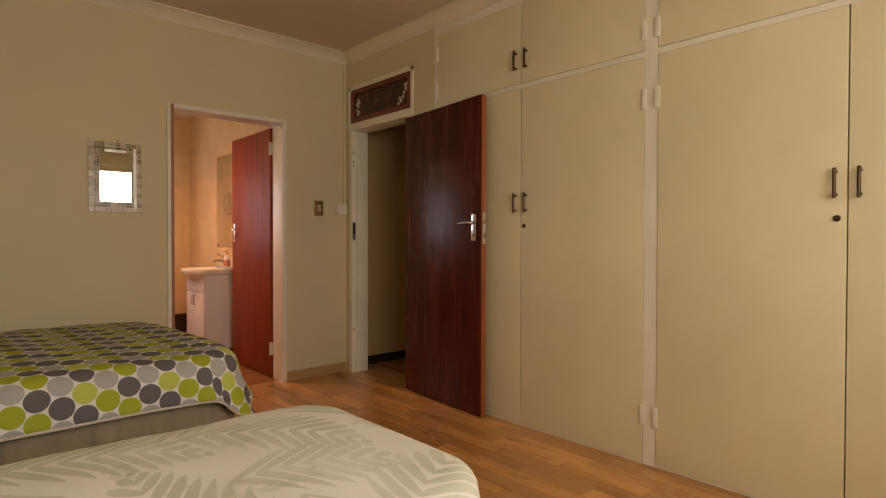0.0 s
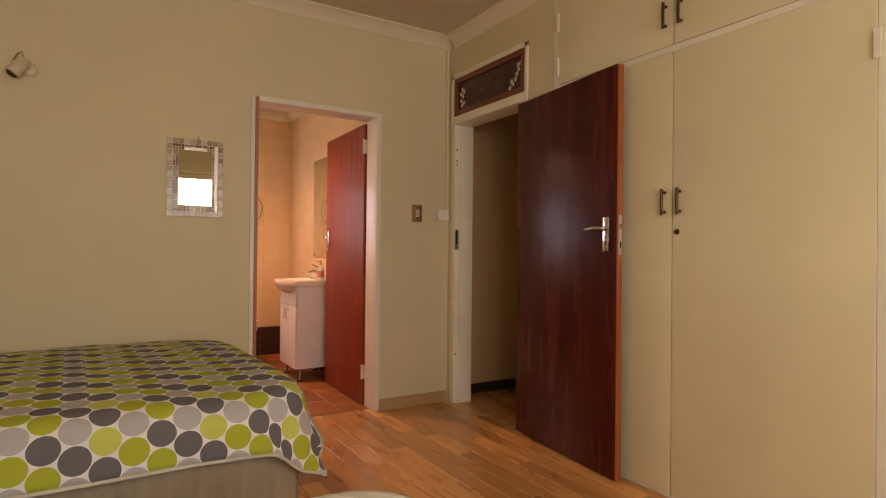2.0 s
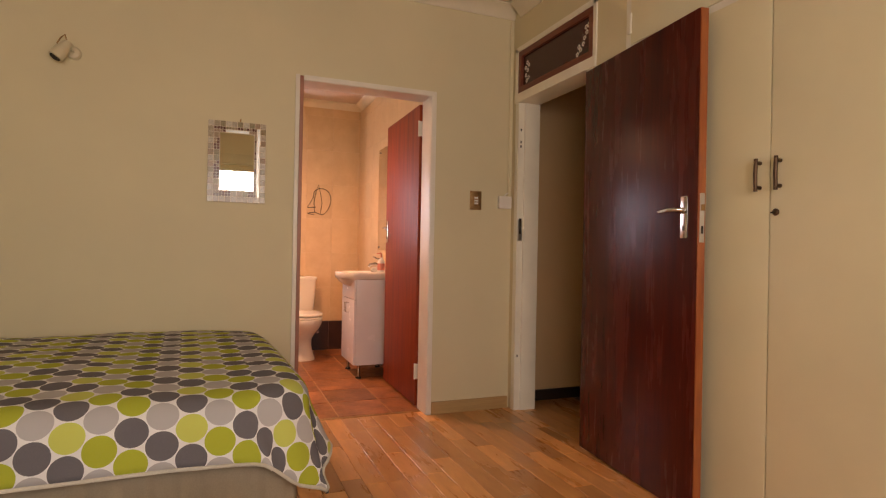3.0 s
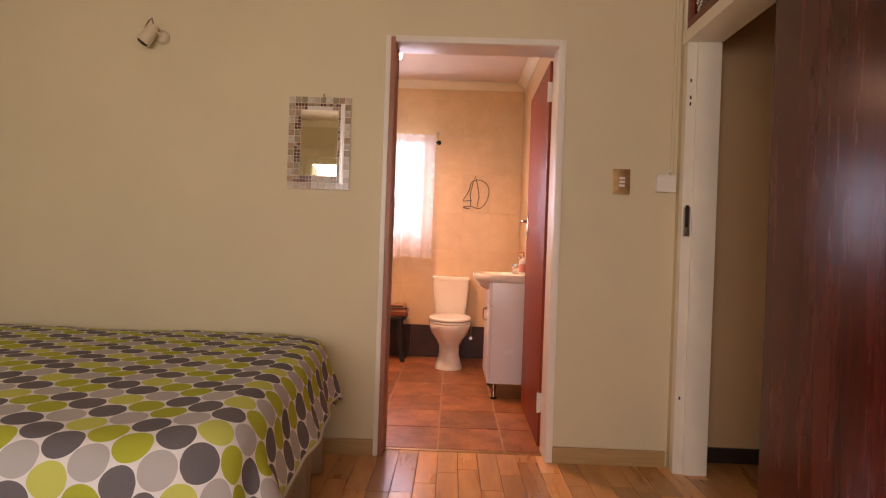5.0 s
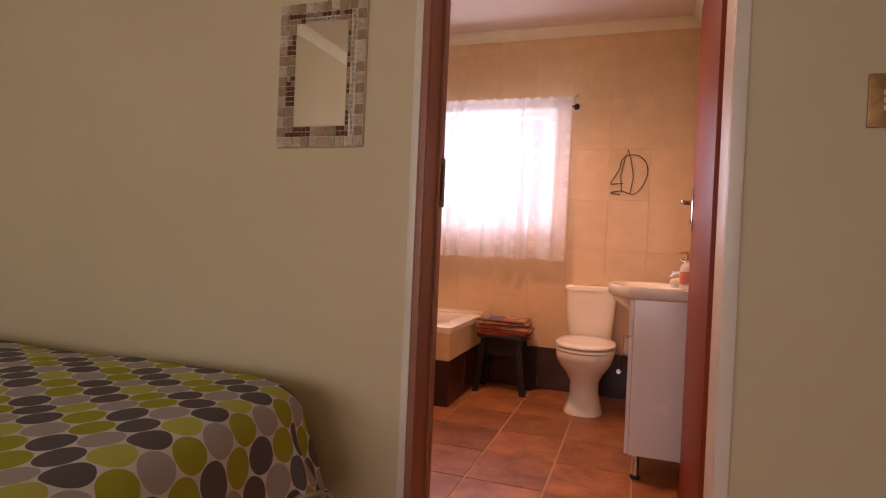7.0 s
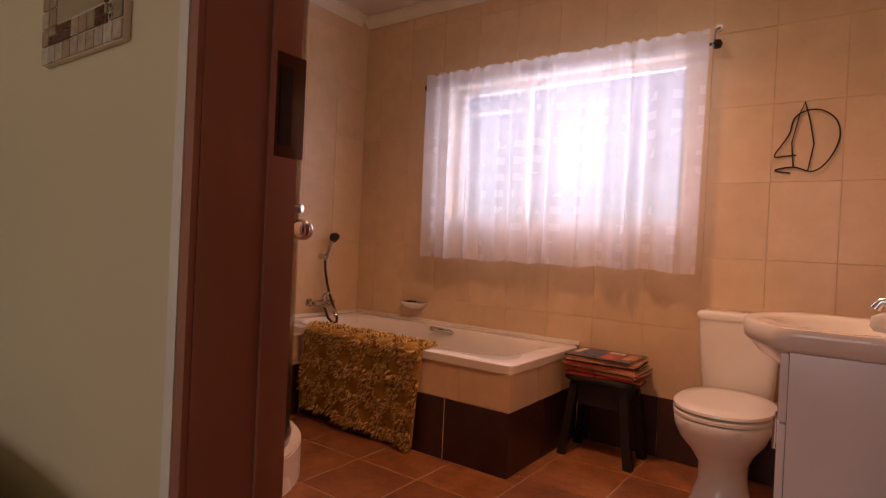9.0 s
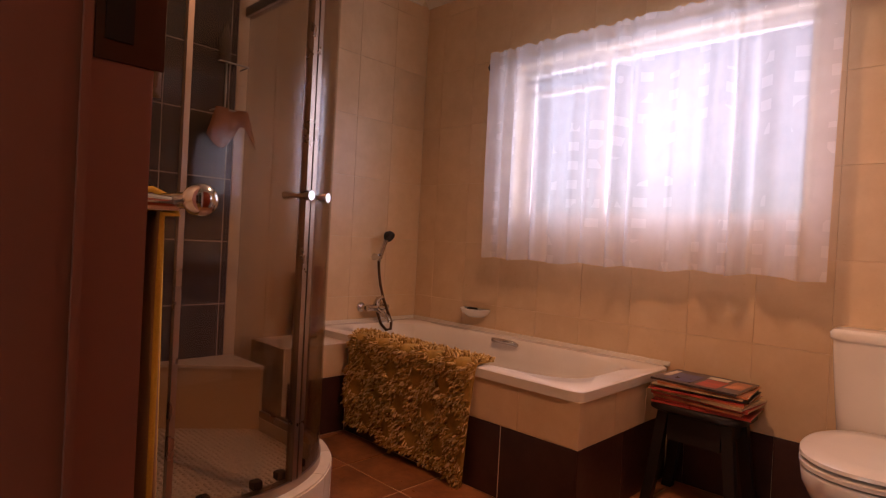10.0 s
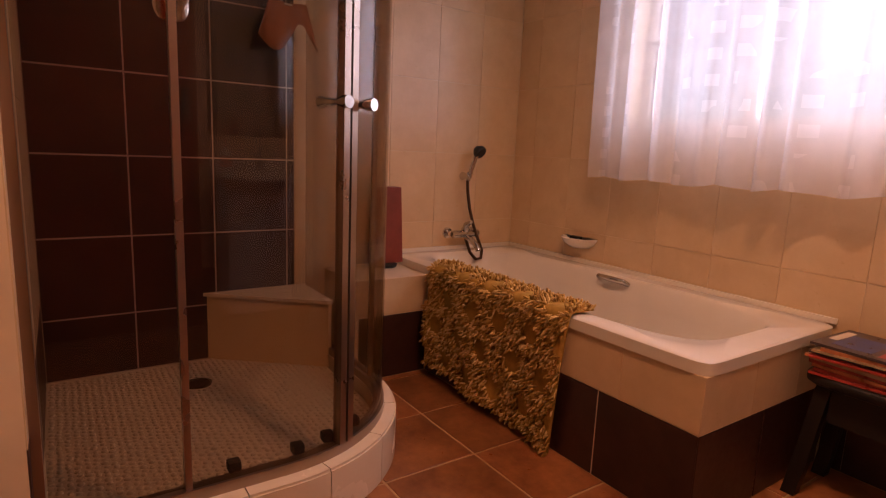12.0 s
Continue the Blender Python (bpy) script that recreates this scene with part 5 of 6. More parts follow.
for i in range(46):
    for j in range(46):
        x, y = BW + 0.025 + i * 0.0235 + (0.012 if j % 2 else 0) + random.uniform(-0.003, 0.003), 4.62 + j * 0.0215 + random.uniform(-0.003, 0.003)
        if y > CY and x > CX and math.hypot(x - CX, y - CY) > 0.432 or x > CX + 0.432 or y > CY + 0.432:
            continue
        if math.hypot(x + 0.40, y - 5.08) < 0.06:
            continue
        b0 = len(vs)
        rx, ry, h = random.uniform(0.008, 0.0112), random.uniform(0.0075, 0.0102), random.uniform(0.002, 0.0045)
        a0 = random.uniform(0, 3)
        for s, z in ((1.0, 0.098), (0.86, 0.098 + h * 0.8)):
            for k in range(7):
                a = a0 + 2 * math.pi * k / 7
                vs.append((x + rx * s * math.cos(a), y + ry * s * math.sin(a), z))
        vs.append((x, y, 0.098 + h))
        for k in range(7):
            fs.append((b0 + k, b0 + (k + 1) % 7, b0 + 7 + (k + 1) % 7, b0 + 7 + k))
            fs.append((b0 + 7 + k, b0 + 7 + (k + 1) % 7, b0 + 14))
me = bpy.data.meshes.new("pebbles")
bs = BASE[tray.name]
me.from_pydata([(x - bs[0], y - bs[1], z - bs[2]) for x, y, z in vs], [], fs)
me.materials.append(M["pebble"])
me.shade_smooth()
peb = new("pebbles", me)
peb.parent = tray
tagged(peb, "small beige pebbles set in grout", kind="stuff")
dr = solid("floor_drain", lathe([(0.050, 0), (0.050, 0.004), (0.040, 0.005), (0.038, 0.002), (0.0, 0.002)], (-0.40, 5.08, 0.0985), "z", 24), M["bronze"], "round dark floor drain", "drain")
seat = solid("shower_seat", prism([(BW + 0.004, 5.170), (-0.33, 5.575), (-0.33, 5.588), (BW + 0.004, 5.588)], "z", 0.0985, 0.372), M["beige"], "beige tiled corner seat in the shower", "shower seat", kind="structure", smooth=None)
part("seat_top", prism([(BW + 0.004, 5.156), (-0.322, 5.566), (-0.322, 5.590), (BW + 0.004, 5.590)], "z", 0.3725, 0.386), M["kerb"], seat, "cream seat slab")

en = thing("shower_enclosure", (0.2, 5.4, 0.154), "curved quadrant shower enclosure of clear glass in satin aluminium", "shower enclosure")
GR, ZT = 0.460, 2.05
TOT = (CY - 4.604) + GR * math.pi / 2 + (CX - BW - 0.01)
fS = 0.295 / TOT
fM = ((CY - 4.604) + GR * radians(22)) / TOT
fN = ((CY - 4.604) + GR * radians(84)) / TOT
full = along(GR, 0.0, 1.0, 70)
part("bottom_rail", strip(full, -0.018, 0.018, 0.1545, 0.184), M["alu"], en, "satin aluminium track", 30)
part("top_rail", strip(full, -0.020, 0.020, ZT, ZT + 0.045), M["alu"], en, "satin aluminium track", 30)
for a0, a1, off in ((0.012, fS, -0.004), (fS + 0.002, fM - 0.003, 0.008), (fM + 0.003, fN, 0.008), (fN + 0.002, 0.988, -0.004)):
    gl = part("glass_panel", strip(along(GR, a0, a1, 26), off - 0.003, off + 0.003, 0.1845, ZT - 0.0005), M["glass"], en, "clear glass panel", 30)
for f, w, o0, o1 in ((0.0, 0.010, -0.018, 0.018), (fS, 0.0042, -0.010, 0.012), (fM - 0.0075, 0.0055, -0.005, 0.024), (fM + 0.0075, 0.0055, -0.005, 0.024), (fN, 0.003, -0.008, 0.010)):
    part("stile", strip(along(GR, max(0, f - w), min(1, f + w), 4), o0, o1, 0.1845, ZT - 0.0005), M["alu"], en, "satin aluminium upright", 30)
for f in (fM - 0.022, fM + 0.022):
    x, y, nx, ny = along(GR, f, f + 0.001, 1)[0]
    kb = tube([(x - nx * 0.05, y - ny * 0.05, 1.12), (x - nx * 0.045, y - ny * 0.045, 1.12), (x - nx * 0.02, y - ny * 0.02, 1.12), (x + nx * 0.02, y + ny * 0.02, 1.12), (x + nx * 0.045, y + ny * 0.045, 1.12), (x + nx * 0.062, y + ny * 0.062, 1.12)], [0.016, 0.017, 0.009, 0.009, 0.017, 0.016], 16)
    part("knob", kb, M["chrome"], en, "round chrome door knob", 50)
for f in (fM - 0.07, fM - 0.015, fM + 0.05, fS + 0.06):
    x, y, nx, ny = along(GR, f, f + 0.001, 1)[0]
    part("roller", box(x - 0.016 - nx * 0.025, y - 0.016 - ny * 0.025, 0.186, x + 0.016 - nx * 0.025, y + 0.016 - ny * 0.025, 0.212, 0.006), M["rubber"], en, "small black door roller")

vl = thing("shower_mixer", (XT, 5.072, 1.46), "chrome oval shower mixer set in dark tiles", "shower mixer")
part("plate", loft([[(XT + h, 5.072 + a, 1.527 + c) for a, c, _ in superellipse(0, 0, 0, s * 0.064, s * 0.084, 32, 2.8)] for s, h in ((1, 0.0), (1, 0.006), (0.9, 0.010))]), M["chrome"], vl, "", 40)
part("diverter", tube([(XT + 0.010, 5.072, 1.562), (XT + 0.030, 5.072, 1.562)], [0.012, 0.010], 14), M["chrome"], vl)
part("lever", tube([(XT + 0.010, 5.072, 1.515), (XT + 0.038, 5.072, 1.515), (XT + 0.046, 5.074, 1.49), (XT + 0.050, 5.078, 1.462)], [0.024, 0.020, 0.011, 0.008], 14), M["chrome"], vl, "chrome lever", 50)
cad = thing("shower_caddy", (-0.60, 5.50, 1.55), "wire shower caddy with a peach cloth hung over it", "shower caddy")
for cz in (1.56, 1.78):
    part("basket", tube([(-0.645, 5.42, cz), (-0.56, 5.42, cz), (-0.56, 5.56, cz), (-0.645, 5.56, cz)], 0.004, 8), M["steel"], cad, "steel wire basket")
part("riser", tube([(-0.645, 5.49, 1.52), (-0.645, 5.49, 1.95)], 0.005, 8), M["steel"], cad)
part("bottle", lathe([(0.026, 0), (0.028, 0.01), (0.028, 0.12), (0.012, 0.15), (0.012, 0.17)], (-0.60, 5.46, 1.79), "z", 16), M["grey_towel"], cad, "dark bottle in the basket")
bm = bmesh.new()
cols = []
for i in range(13):
    t = i / 12
    cols.append([bm.verts.new((-0.556 + 0.012 * math.sin(t * 9) + 0.010 * s, 5.41 + 0.15 * t + 0.03 * (t - 0.5) * s * 3, 1.565 - s * (0.06 + 0.13 * abs(math.sin(t * 3.6 + 0.6))))) for s in (0, 0.33, 0.66, 1.0)])
for a, c in zip(cols, cols[1:]):
    for k in range(3):
        bm.faces.new((a[k], c[k], c[k + 1], a[k + 1]))
pc = part("cloth", bm, M["peach_cloth"], cad, "crumpled peach cloth", 180)
pc.modifiers.new("thickness", "SOLIDIFY").thickness = 0.004

# ---- bathroom: towels by the door ----
ORIGIN[0] = HOUSE_FRAME
tr = thing("towel_rail", (1.1, 4.54, 1.03), "chrome towel rail with round end caps", "towel rail")
part("bar", tube([(0.70, 4.572, 1.022), (1.399, 4.572, 1.022)], 0.0095, 12), M["chrome"], tr, "", 60)
for ex in (0.70, 1.399):
    s = 1 if ex > 1 else -1
    part("end_cap", lathe([(0.009, -0.016), (0.015, -0.012), (0.018, -0.005), (0.018, 0.003), (0.015, 0.011), (0.009, 0.016), (0.0, 0.018)], (ex + s * 0.006, 4.572, 1.022), "x", 18), M["chrome"], tr, "round chrome end cap", 50)
    part("bracket", tube([(ex - s * 0.055, YB + 0.003, 1.018), (ex - s * 0.055, 4.572, 1.018)], [0.012, 0.008], 12), M["chrome"], tr)


def towel(x0, x1, y, z0, z1, mat, label, seed, thick=0.016, back=True, curl=0.0):
    """A folded towel hanging down from z1 to z0 over a bar."""
    bm = bmesh.new()
    cols = []
    n = 22
    for i in range(n + 1):
        t = i / n
        w = 0.010 * math.sin(t * 13 + seed) + 0.006 * math.sin(t * 31 + 2 * seed)
        prof = []
        for k in range(9):
            s = k / 8
            prof.append((x0 + (x1 - x0) * t * (1 - 0.06 * s), y + thick + w * s + 0.006 * s - curl * max(0.0, (t - 0.88) / 0.12), z1 + (z0 - z1) * s + 0.010 * math.sin(t * 9 + seed) * s))
        for k in range(5):
            a = math.pi * k / 4
            prof.insert(0, (x0 + (x1 - x0) * t, y + thick * math.cos(a), z1 + thick * math.sin(a)))
        if back:
            for k in range(8):
                s = (k + 1) / 8
                prof.insert(0, (x0 + (x1 - x0) * t, y - thick - 0.4 * w * s, z1 + (z0 + 0.06 - z1) * s))
        cols.append([bm.verts.new(p) for p in prof])
    for a, c in zip(cols, cols[1:]):
        for k in range(len(a) - 1):
            bm.faces.new((a[k], c[k], c[k + 1], a[k + 1]))
    ob = solid("towel", bm, mat, label, "towel", smooth=180)
    so = ob.modifiers.new("thickness", "SOLIDIFY")
    so.thickness = 0.007
    return ob


towel(0.90, 1.252, 4.572, 0.30, 1.020, M["brown_towel"], "brown striped towel hanging on the rail", 1.0, 0.016)
towel(0.80, 1.258, 4.572, 0.26, 1.006, M["yellow_towel"], "mustard yellow towel hanging on the rail", 2.0, 0.036, True, 0.020)
hk = thing("towel_hooks", (0.85, YB + 0.01, 1.72), "chrome rail with towel hooks", "hook rail")
part("plate", tube([(0.66, 4.579, 1.72), (1.27, 4.579, 1.72)], 0.008, 10), M["chrome"], hk)
for ex in (0.67, 1.26):
    part("bracket", tube([(ex, YB + 0.010, 1.72), (ex, 4.579, 1.72)], 0.008, 10), M["chrome"], hk)
towel(0.80, 1.205, 4.579, 1.19, 1.72, M["grey_towel"], "grey-brown towel hanging from the upper rail", 3.0, 0.020)
towel(0.72, 0.97, 4.581, 1.14, 1.726, M["yellow_towel"], "mustard yellow towel hanging from the upper rail", 4.0, 0.044)

ORIGIN[0] = BATH_FRAME
# ---- bathroom: toilet, stool, basin ----
tl = thing("toilet", (1.809, 6.45, 0), "white ceramic close-coupled toilet with the lid down", "toilet")
TXc = 1.809
pr = [(0.0, 0.118, 0.145, 6.395), (0.012, 0.118, 0.145, 6.395), (0.05, 0.104, 0.135, 6.405), (0.12, 0.088, 0.120, 6.425), (0.19, 0.090, 0.130, 6.425), (0.25, 0.120, 0.175, 6.41), (0.30, 0.155, 0.215, 6.395), (0.345, 0.172, 0.238, 6.385), (0.385, 0.176, 0.245, 6.382), (0.392, 0.170, 0.240, 6.382)]
part("pan", loft([superellipse(TXc, y, z, a, b3, 40, 2.3) for z, a, b3, y in pr]), M["ceramic"], tl, "", 50)
part("pan_back", box(TXc - 0.10, 6.55, 0.20, TXc + 0.10, 6.70, 0.372, 0.03, 4), M["ceramic"], tl, "", 50)
part("seat", loft([superellipse(TXc, 6.385, z, a, b3, 40, 2.3) for z, a, b3 in ((0.394, 0.172, 0.238), (0.398, 0.180, 0.248), (0.409, 0.180, 0.248), (0.412, 0.175, 0.242))]), M["ceramic"], tl, "white seat", 50)
part("lid", loft([superellipse(TXc, 6.388, z, a, b3, 40, 2.3) for z, a, b3 in ((0.420, 0.166, 0.232), (0.423, 0.181, 0.248), (0.433, 0.180, 0.246), (0.439, 0.168, 0.232), (0.441, 0.12, 0.17))]), M["ceramic"], tl, "white lid, closed", 50)
part("cistern", loft([superellipse(TXc, 6.725, z, a, b3, 48, 7) for z, a, b3 in ((0.374, 0.132, 0.070), (0.40, 0.140, 0.078), (0.60, 0.158, 0.082), (0.728, 0.166, 0.084))]), M["ceramic"], tl, "", 50)
part("cistern_lid", loft([superellipse(TXc, 6.724, z, a, b3, 48, 7) for z, a, b3 in ((0.7285, 0.170, 0.0875), (0.735, 0.175, 0.088), (0.752, 0.175, 0.088), (0.763, 0.166, 0.080), (0.765, 0.15, 0.07))]), M["ceramic"], tl, "white cistern lid", 50)
part("flush_button", lathe([(0.022, 0), (0.022, 0.005), (0.018, 0.008), (0.0, 0.008)], (TXc + 0.02, 6.72, 0.7652), "z", 20), M["chrome"], tl, "chrome flush button")
vlv = thing("stop_valve", (2.0, 6.78, 0.20), "chrome stop valve and hose beside the toilet", "valve")
part("body", tube([(2.005, NT - 0.001, 0.20), (2.005, 6.76, 0.20)], [0.016, 0.010], 12), M["chrome"], vlv)
part("handle", tube([(2.005, 6.76, 0.20), (2.005, 6.735, 0.20)], [0.014, 0.016], 10), M["chrome"], vlv)
part("hose", tube([(2.005, 6.765, 0.21), (2.010, 6.76, 0.30), (1.985, 6.755, 0.36), (1.95, 6.75, 0.385)], 0.006, 8), M["steel"], vlv)

st = thing("stool", (1.235, 6.64, 0), "small black wooden stool with a pile of magazines", "stool")
part("seat", loft([superellipse(1.235, 6.64, z, a, b3, 36, 4) for z, a, b3 in ((0.372, 0.175, 0.130), (0.378, 0.182, 0.137), (0.398, 0.182, 0.137), (0.404, 0.176, 0.131))]), M["blackm"], st, "", 50)
for sx in (-1, 1):
    for sy in (-1, 1):
        part("leg", loft([[(1.235 + sx * a + dx * 0.020, 6.64 + sy * b3 + dy * 0.018, z) for dx, dy in ((-1, -1), (1, -1), (1, 1), (-1, 1))] for z, a, b3 in ((0, 0.165, 0.105), (0.10, 0.150, 0.098), (0.371, 0.118, 0.085))]), M["blackm"], st)
    part("apron", box(1.235 + sx * 0.118 - 0.009, 6.565, 0.30, 1.235 + sx * 0.118 + 0.009, 6.715, 0.371), M["blackm"], st)
part("apron", box(1.135, 6.545, 0.26, 1.335, 6.560, 0.371), M["blackm"], st)
random.seed(17)
cover = [plain("magazine_cover_%s" % n, c, 0.3, var=0.5, scale=14, bump=0) for n, c in (("red", (0.45, 0.06, 0.04)), ("orange", (0.52, 0.20, 0.08)), ("blue", (0.06, 0.08, 0.22)), ("tan", (0.50, 0.36, 0.20)), ("dark", (0.08, 0.06, 0.06)))]
paper = plain("magazine_paper", (0.72, 0.62, 0.48), 0.7)
z = 0.405
for k in range(11):
    th = random.uniform(0.005, 0.011)
    mg = thing("magazine", (1.245, 6.63, z), "worn glossy magazine in a pile on the stool", "magazine", "pile of magazines", rz=random.uniform(-7, 7))
    w, d_ = random.uniform(0.155, 0.180), random.uniform(0.105, 0.130)
    ox = random.uniform(-0.012, 0.012)
    part("pages", box(-w + ox + 0.003, -d_ + 0.003, 0.001, w + ox - 0.003, d_ - 0.002, th - 0.001), paper, mg, local=True, smooth=None)
    cm = cover[(0, 0, 1, 0, 3, 1, 0, 4, 3, 1, 4)[k]]
    part("cover", box(-w + ox, -d_, th - 0.0008, w + ox, d_, th), cm, mg, "printed cover", local=True, smooth=None)
    part("spine", box(-w + ox, -d_ - 0.0008, 0.0, w + ox, -d_, th), cm, mg, local=True, smooth=None)
    if k == 10:
        for a0, b0_, a1, b1, c_ in ((-0.12, -0.09, -0.02, 0.06, cover[2]), (0.0, -0.10, 0.08, 0.04, cover[0]), (0.09, -0.05, 0.15, 0.09, cover[1]), (-0.15, -0.04, -0.125, 0.09, paper), (-0.01, 0.05, 0.07, 0.10, paper)):
            part("cover_picture", box(a0 + ox, b0_, th + 0.0002, a1 + ox, b1, th + 0.0006), c_, mg, "printed colour block", local=True, smooth=None)
    z += th + 0.0003

vn = thing("vanity_unit", (2.26, 5.63, 0), "white lacquered vanity cabinet on chrome legs", "vanity")
VX, VY0, VY1 = 2.071, 5.395, 5.865
part("body", box(VX + 0.018, VY0, 0.112, 2.428, VY1, 0.800, 0.002), M["lacquer"], vn)
dd = part("door", box(VX, VY0 + 0.004, 0.114, VX + 0.017, VY1 - 0.004, 0.635, 0.003), M["lacquer"], vn, "glossy white door")
dw = part("drawer", box(VX, VY0 + 0.004, 0.640, VX + 0.017, VY1 - 0.004, 0.796, 0.003), M["lacquer"], vn, "glossy white drawer front")
part("handle", tube([(VX, 5.60, 0.52), (VX - 0.022, 5.60, 0.52), (VX - 0.022, 5.60, 0.60), (VX, 5.60, 0.60)], 0.005, 8), M["chrome"], dd, "chrome bow handle", 50)
part("handle", tube([(VX, 5.66, 0.52), (VX - 0.022, 5.66, 0.52), (VX - 0.022, 5.66, 0.60), (VX, 5.66, 0.60)], 0.005, 8), M["chrome"], dd, "chrome bow handle", 50)
for lx, ly in ((2.125, 5.435), (2.39, 5.435), (2.125, 5.825), (2.39, 5.825)):
    lg = part("leg", lathe([(0.016, 0.012), (0.014, 0.02), (0.014, 0.1115)], (lx, ly, 0), "z", 16), M["chrome"], vn, "chrome leg", 50)
    part("foot", lathe([(0.022, 0), (0.024, 0.008), (0.018, 0.014)], (lx, ly, 0), "z", 16), M["rubber"], lg)
ba = thing("wash_basin", (2.2, 5.63, 0.802), "white ceramic wash basin with a bowed front", "wash basin")
out1 = []
for k in range(33):
    t = k / 32
    y = 5.375 + 0.51 * t
    out1.append((2.068 - 0.105 * math.sin(math.pi * t) ** 0.8, y))
outl = out1 + [(2.428, 5.885), (2.428, 5.375)]
BCX, BCY, BN = 2.21, 5.63, 64


def outline_ring(z, s):
    """The basin's outline, met by spokes from the bowl's middle."""
    ring = []
    for k in range(BN):
        t = 2 * math.pi * k / BN
        dx, dy = math.cos(t), math.sin(t)
        best = 9.0
        for (x0, y0), (x1, y1) in zip(outl, outl[1:] + outl[:1]):
            ex, ey = x1 - x0, y1 - y0
            den = dx * ey - dy * ex
            if abs(den) < 1e-9:
                continue
            r = ((x0 - BCX) * ey - (y0 - BCY) * ex) / den
            q = ((x0 - BCX) * dy - (y0 - BCY) * dx) / den
            if r > 0 and -1e-6 <= q <= 1 + 1e-6:
                best = min(best, r)
        ring.append((BCX + dx * best * s, BCY + dy * best * s, z))
    return ring


def bowl_ring(z, a, b3):
    return [(2.195 + a * math.cos(2 * math.pi * k / BN), BCY + b3 * math.sin(2 * math.pi * k / BN), z) for k in range(BN)]


rings = [outline_ring(0.802, 0.95), outline_ring(0.812, 0.99), outline_ring(0.846, 1.0), outline_ring(0.855, 0.985), outline_ring(0.856, 0.96)]
rings += [bowl_ring(0.853, 0.160, 0.19), bowl_ring(0.843, 0.150, 0.178), bowl_ring(0.80, 0.125, 0.148), bowl_ring(0.765, 0.085, 0.10), bowl_ring(0.752, 0.02, 0.025)]
part("basin", loft(rings), M["ceramic"], ba, "", 45)
und = [[(2.085 + 0.002 - (2.085 - x) * s, 5.63 + (y - 5.63) * q, z) for x, y in out1] + [(2.085, 5.885 * 0 + 5.63 + 0.255 * q, z), (2.085, 5.63 - 0.255 * q, z)] for z, s, q in ((0.8015, 0.9, 0.9), (0.775, 0.72, 0.72), (0.745, 0.35, 0.45), (0.735, 0.1, 0.2))]
part("bowl_front", loft(und), M["ceramic"], ba, "bulging underside of the bowl", 60)
part("splashback", box(2.405, 5.38, 0.8565, 2.428, 5.88, 0.915, 0.006, 3), M["ceramic"], ba)
tp = thing("basin_tap", (2.35, 5.63, 0.857), "chrome basin mixer tap", "tap")
part("body", lathe([(0.026, 0), (0.026, 0.006), (0.020, 0.012), (0.019, 0.075), (0.014, 0.085)], (2.355, 5.63, 0.8575), "z", 20), M["chrome"], tp, "", 50)
part("spout", tube([(2.35, 5.63, 0.905), (2.30, 5.63, 0.925), (2.255, 5.63, 0.918), (2.245, 5.63, 0.900)], [0.014, 0.013, 0.012, 0.012], 12), M["chrome"], tp, "", 60)
part("lever", tube([(2.355, 5.63, 0.942), (2.34, 5.63, 0.958), (2.28, 5.628, 0.985)], [0.016, 0.010, 0.006], 12), M["chrome"], tp, "chrome lever", 60)
sb = thing("soap_bottle", (2.30, 5.44, 0.857), "white pump soap bottle with a pink label", "soap bottle")
bt = part("bottle", lathe([(0.026, 0), (0.030, 0.006), (0.030, 0.085), (0.024, 0.105), (0.011, 0.115), (0.011, 0.125)], (2.30, 5.44, 0.8575), "z", 20), M["plastic"], sb, "", 50)
part("label", lathe([(0.0305, 0.02), (0.0308, 0.021), (0.0308, 0.075), (0.0305, 0.076)], (2.30, 5.44, 0.8575), "z", 20), M["pinkplastic"], bt, "pink printed label", 50)
part("pump", tube([(2.30, 5.44, 0.982), (2.30, 5.44, 1.012), (2.295, 5.44, 1.018), (2.262, 5.44, 1.012)], [0.006, 0.006, 0.007, 0.004], 10), M["pinkplastic"], sb, "pump head", 60)
random.seed(3)
solid("sponge", loft([superellipse(2.275, 5.515, z, a, b3, 24, 2.4) for z, a, b3 in ((0.8575, 0.035, 0.03), (0.868, 0.043, 0.038), (0.890, 0.040, 0.034), (0.900, 0.02, 0.018))]), M["ticking"], "round cream bath sponge on the basin", "sponge", smooth=60)
em = thing("wall_mirror", (2.43, 5.70, 1.045), "plain frameless mirror above the basin", "mirror")
part("glass", box(2.424, 5.38, 1.045, 2.4285, 6.02, 1.965, 0.001), M["mirror"], em, "mirror glass")
for my, mz in ((5.41, 1.07), (5.99, 1.07), (5.41, 1.94), (5.99, 1.94)):
    part("clip", lathe([(0.010, 0), (0.010, -0.004), (0.0, -0.005)], (2.4236, my, mz), "x", 12), M["chrome"], em, "chrome mirror screw")

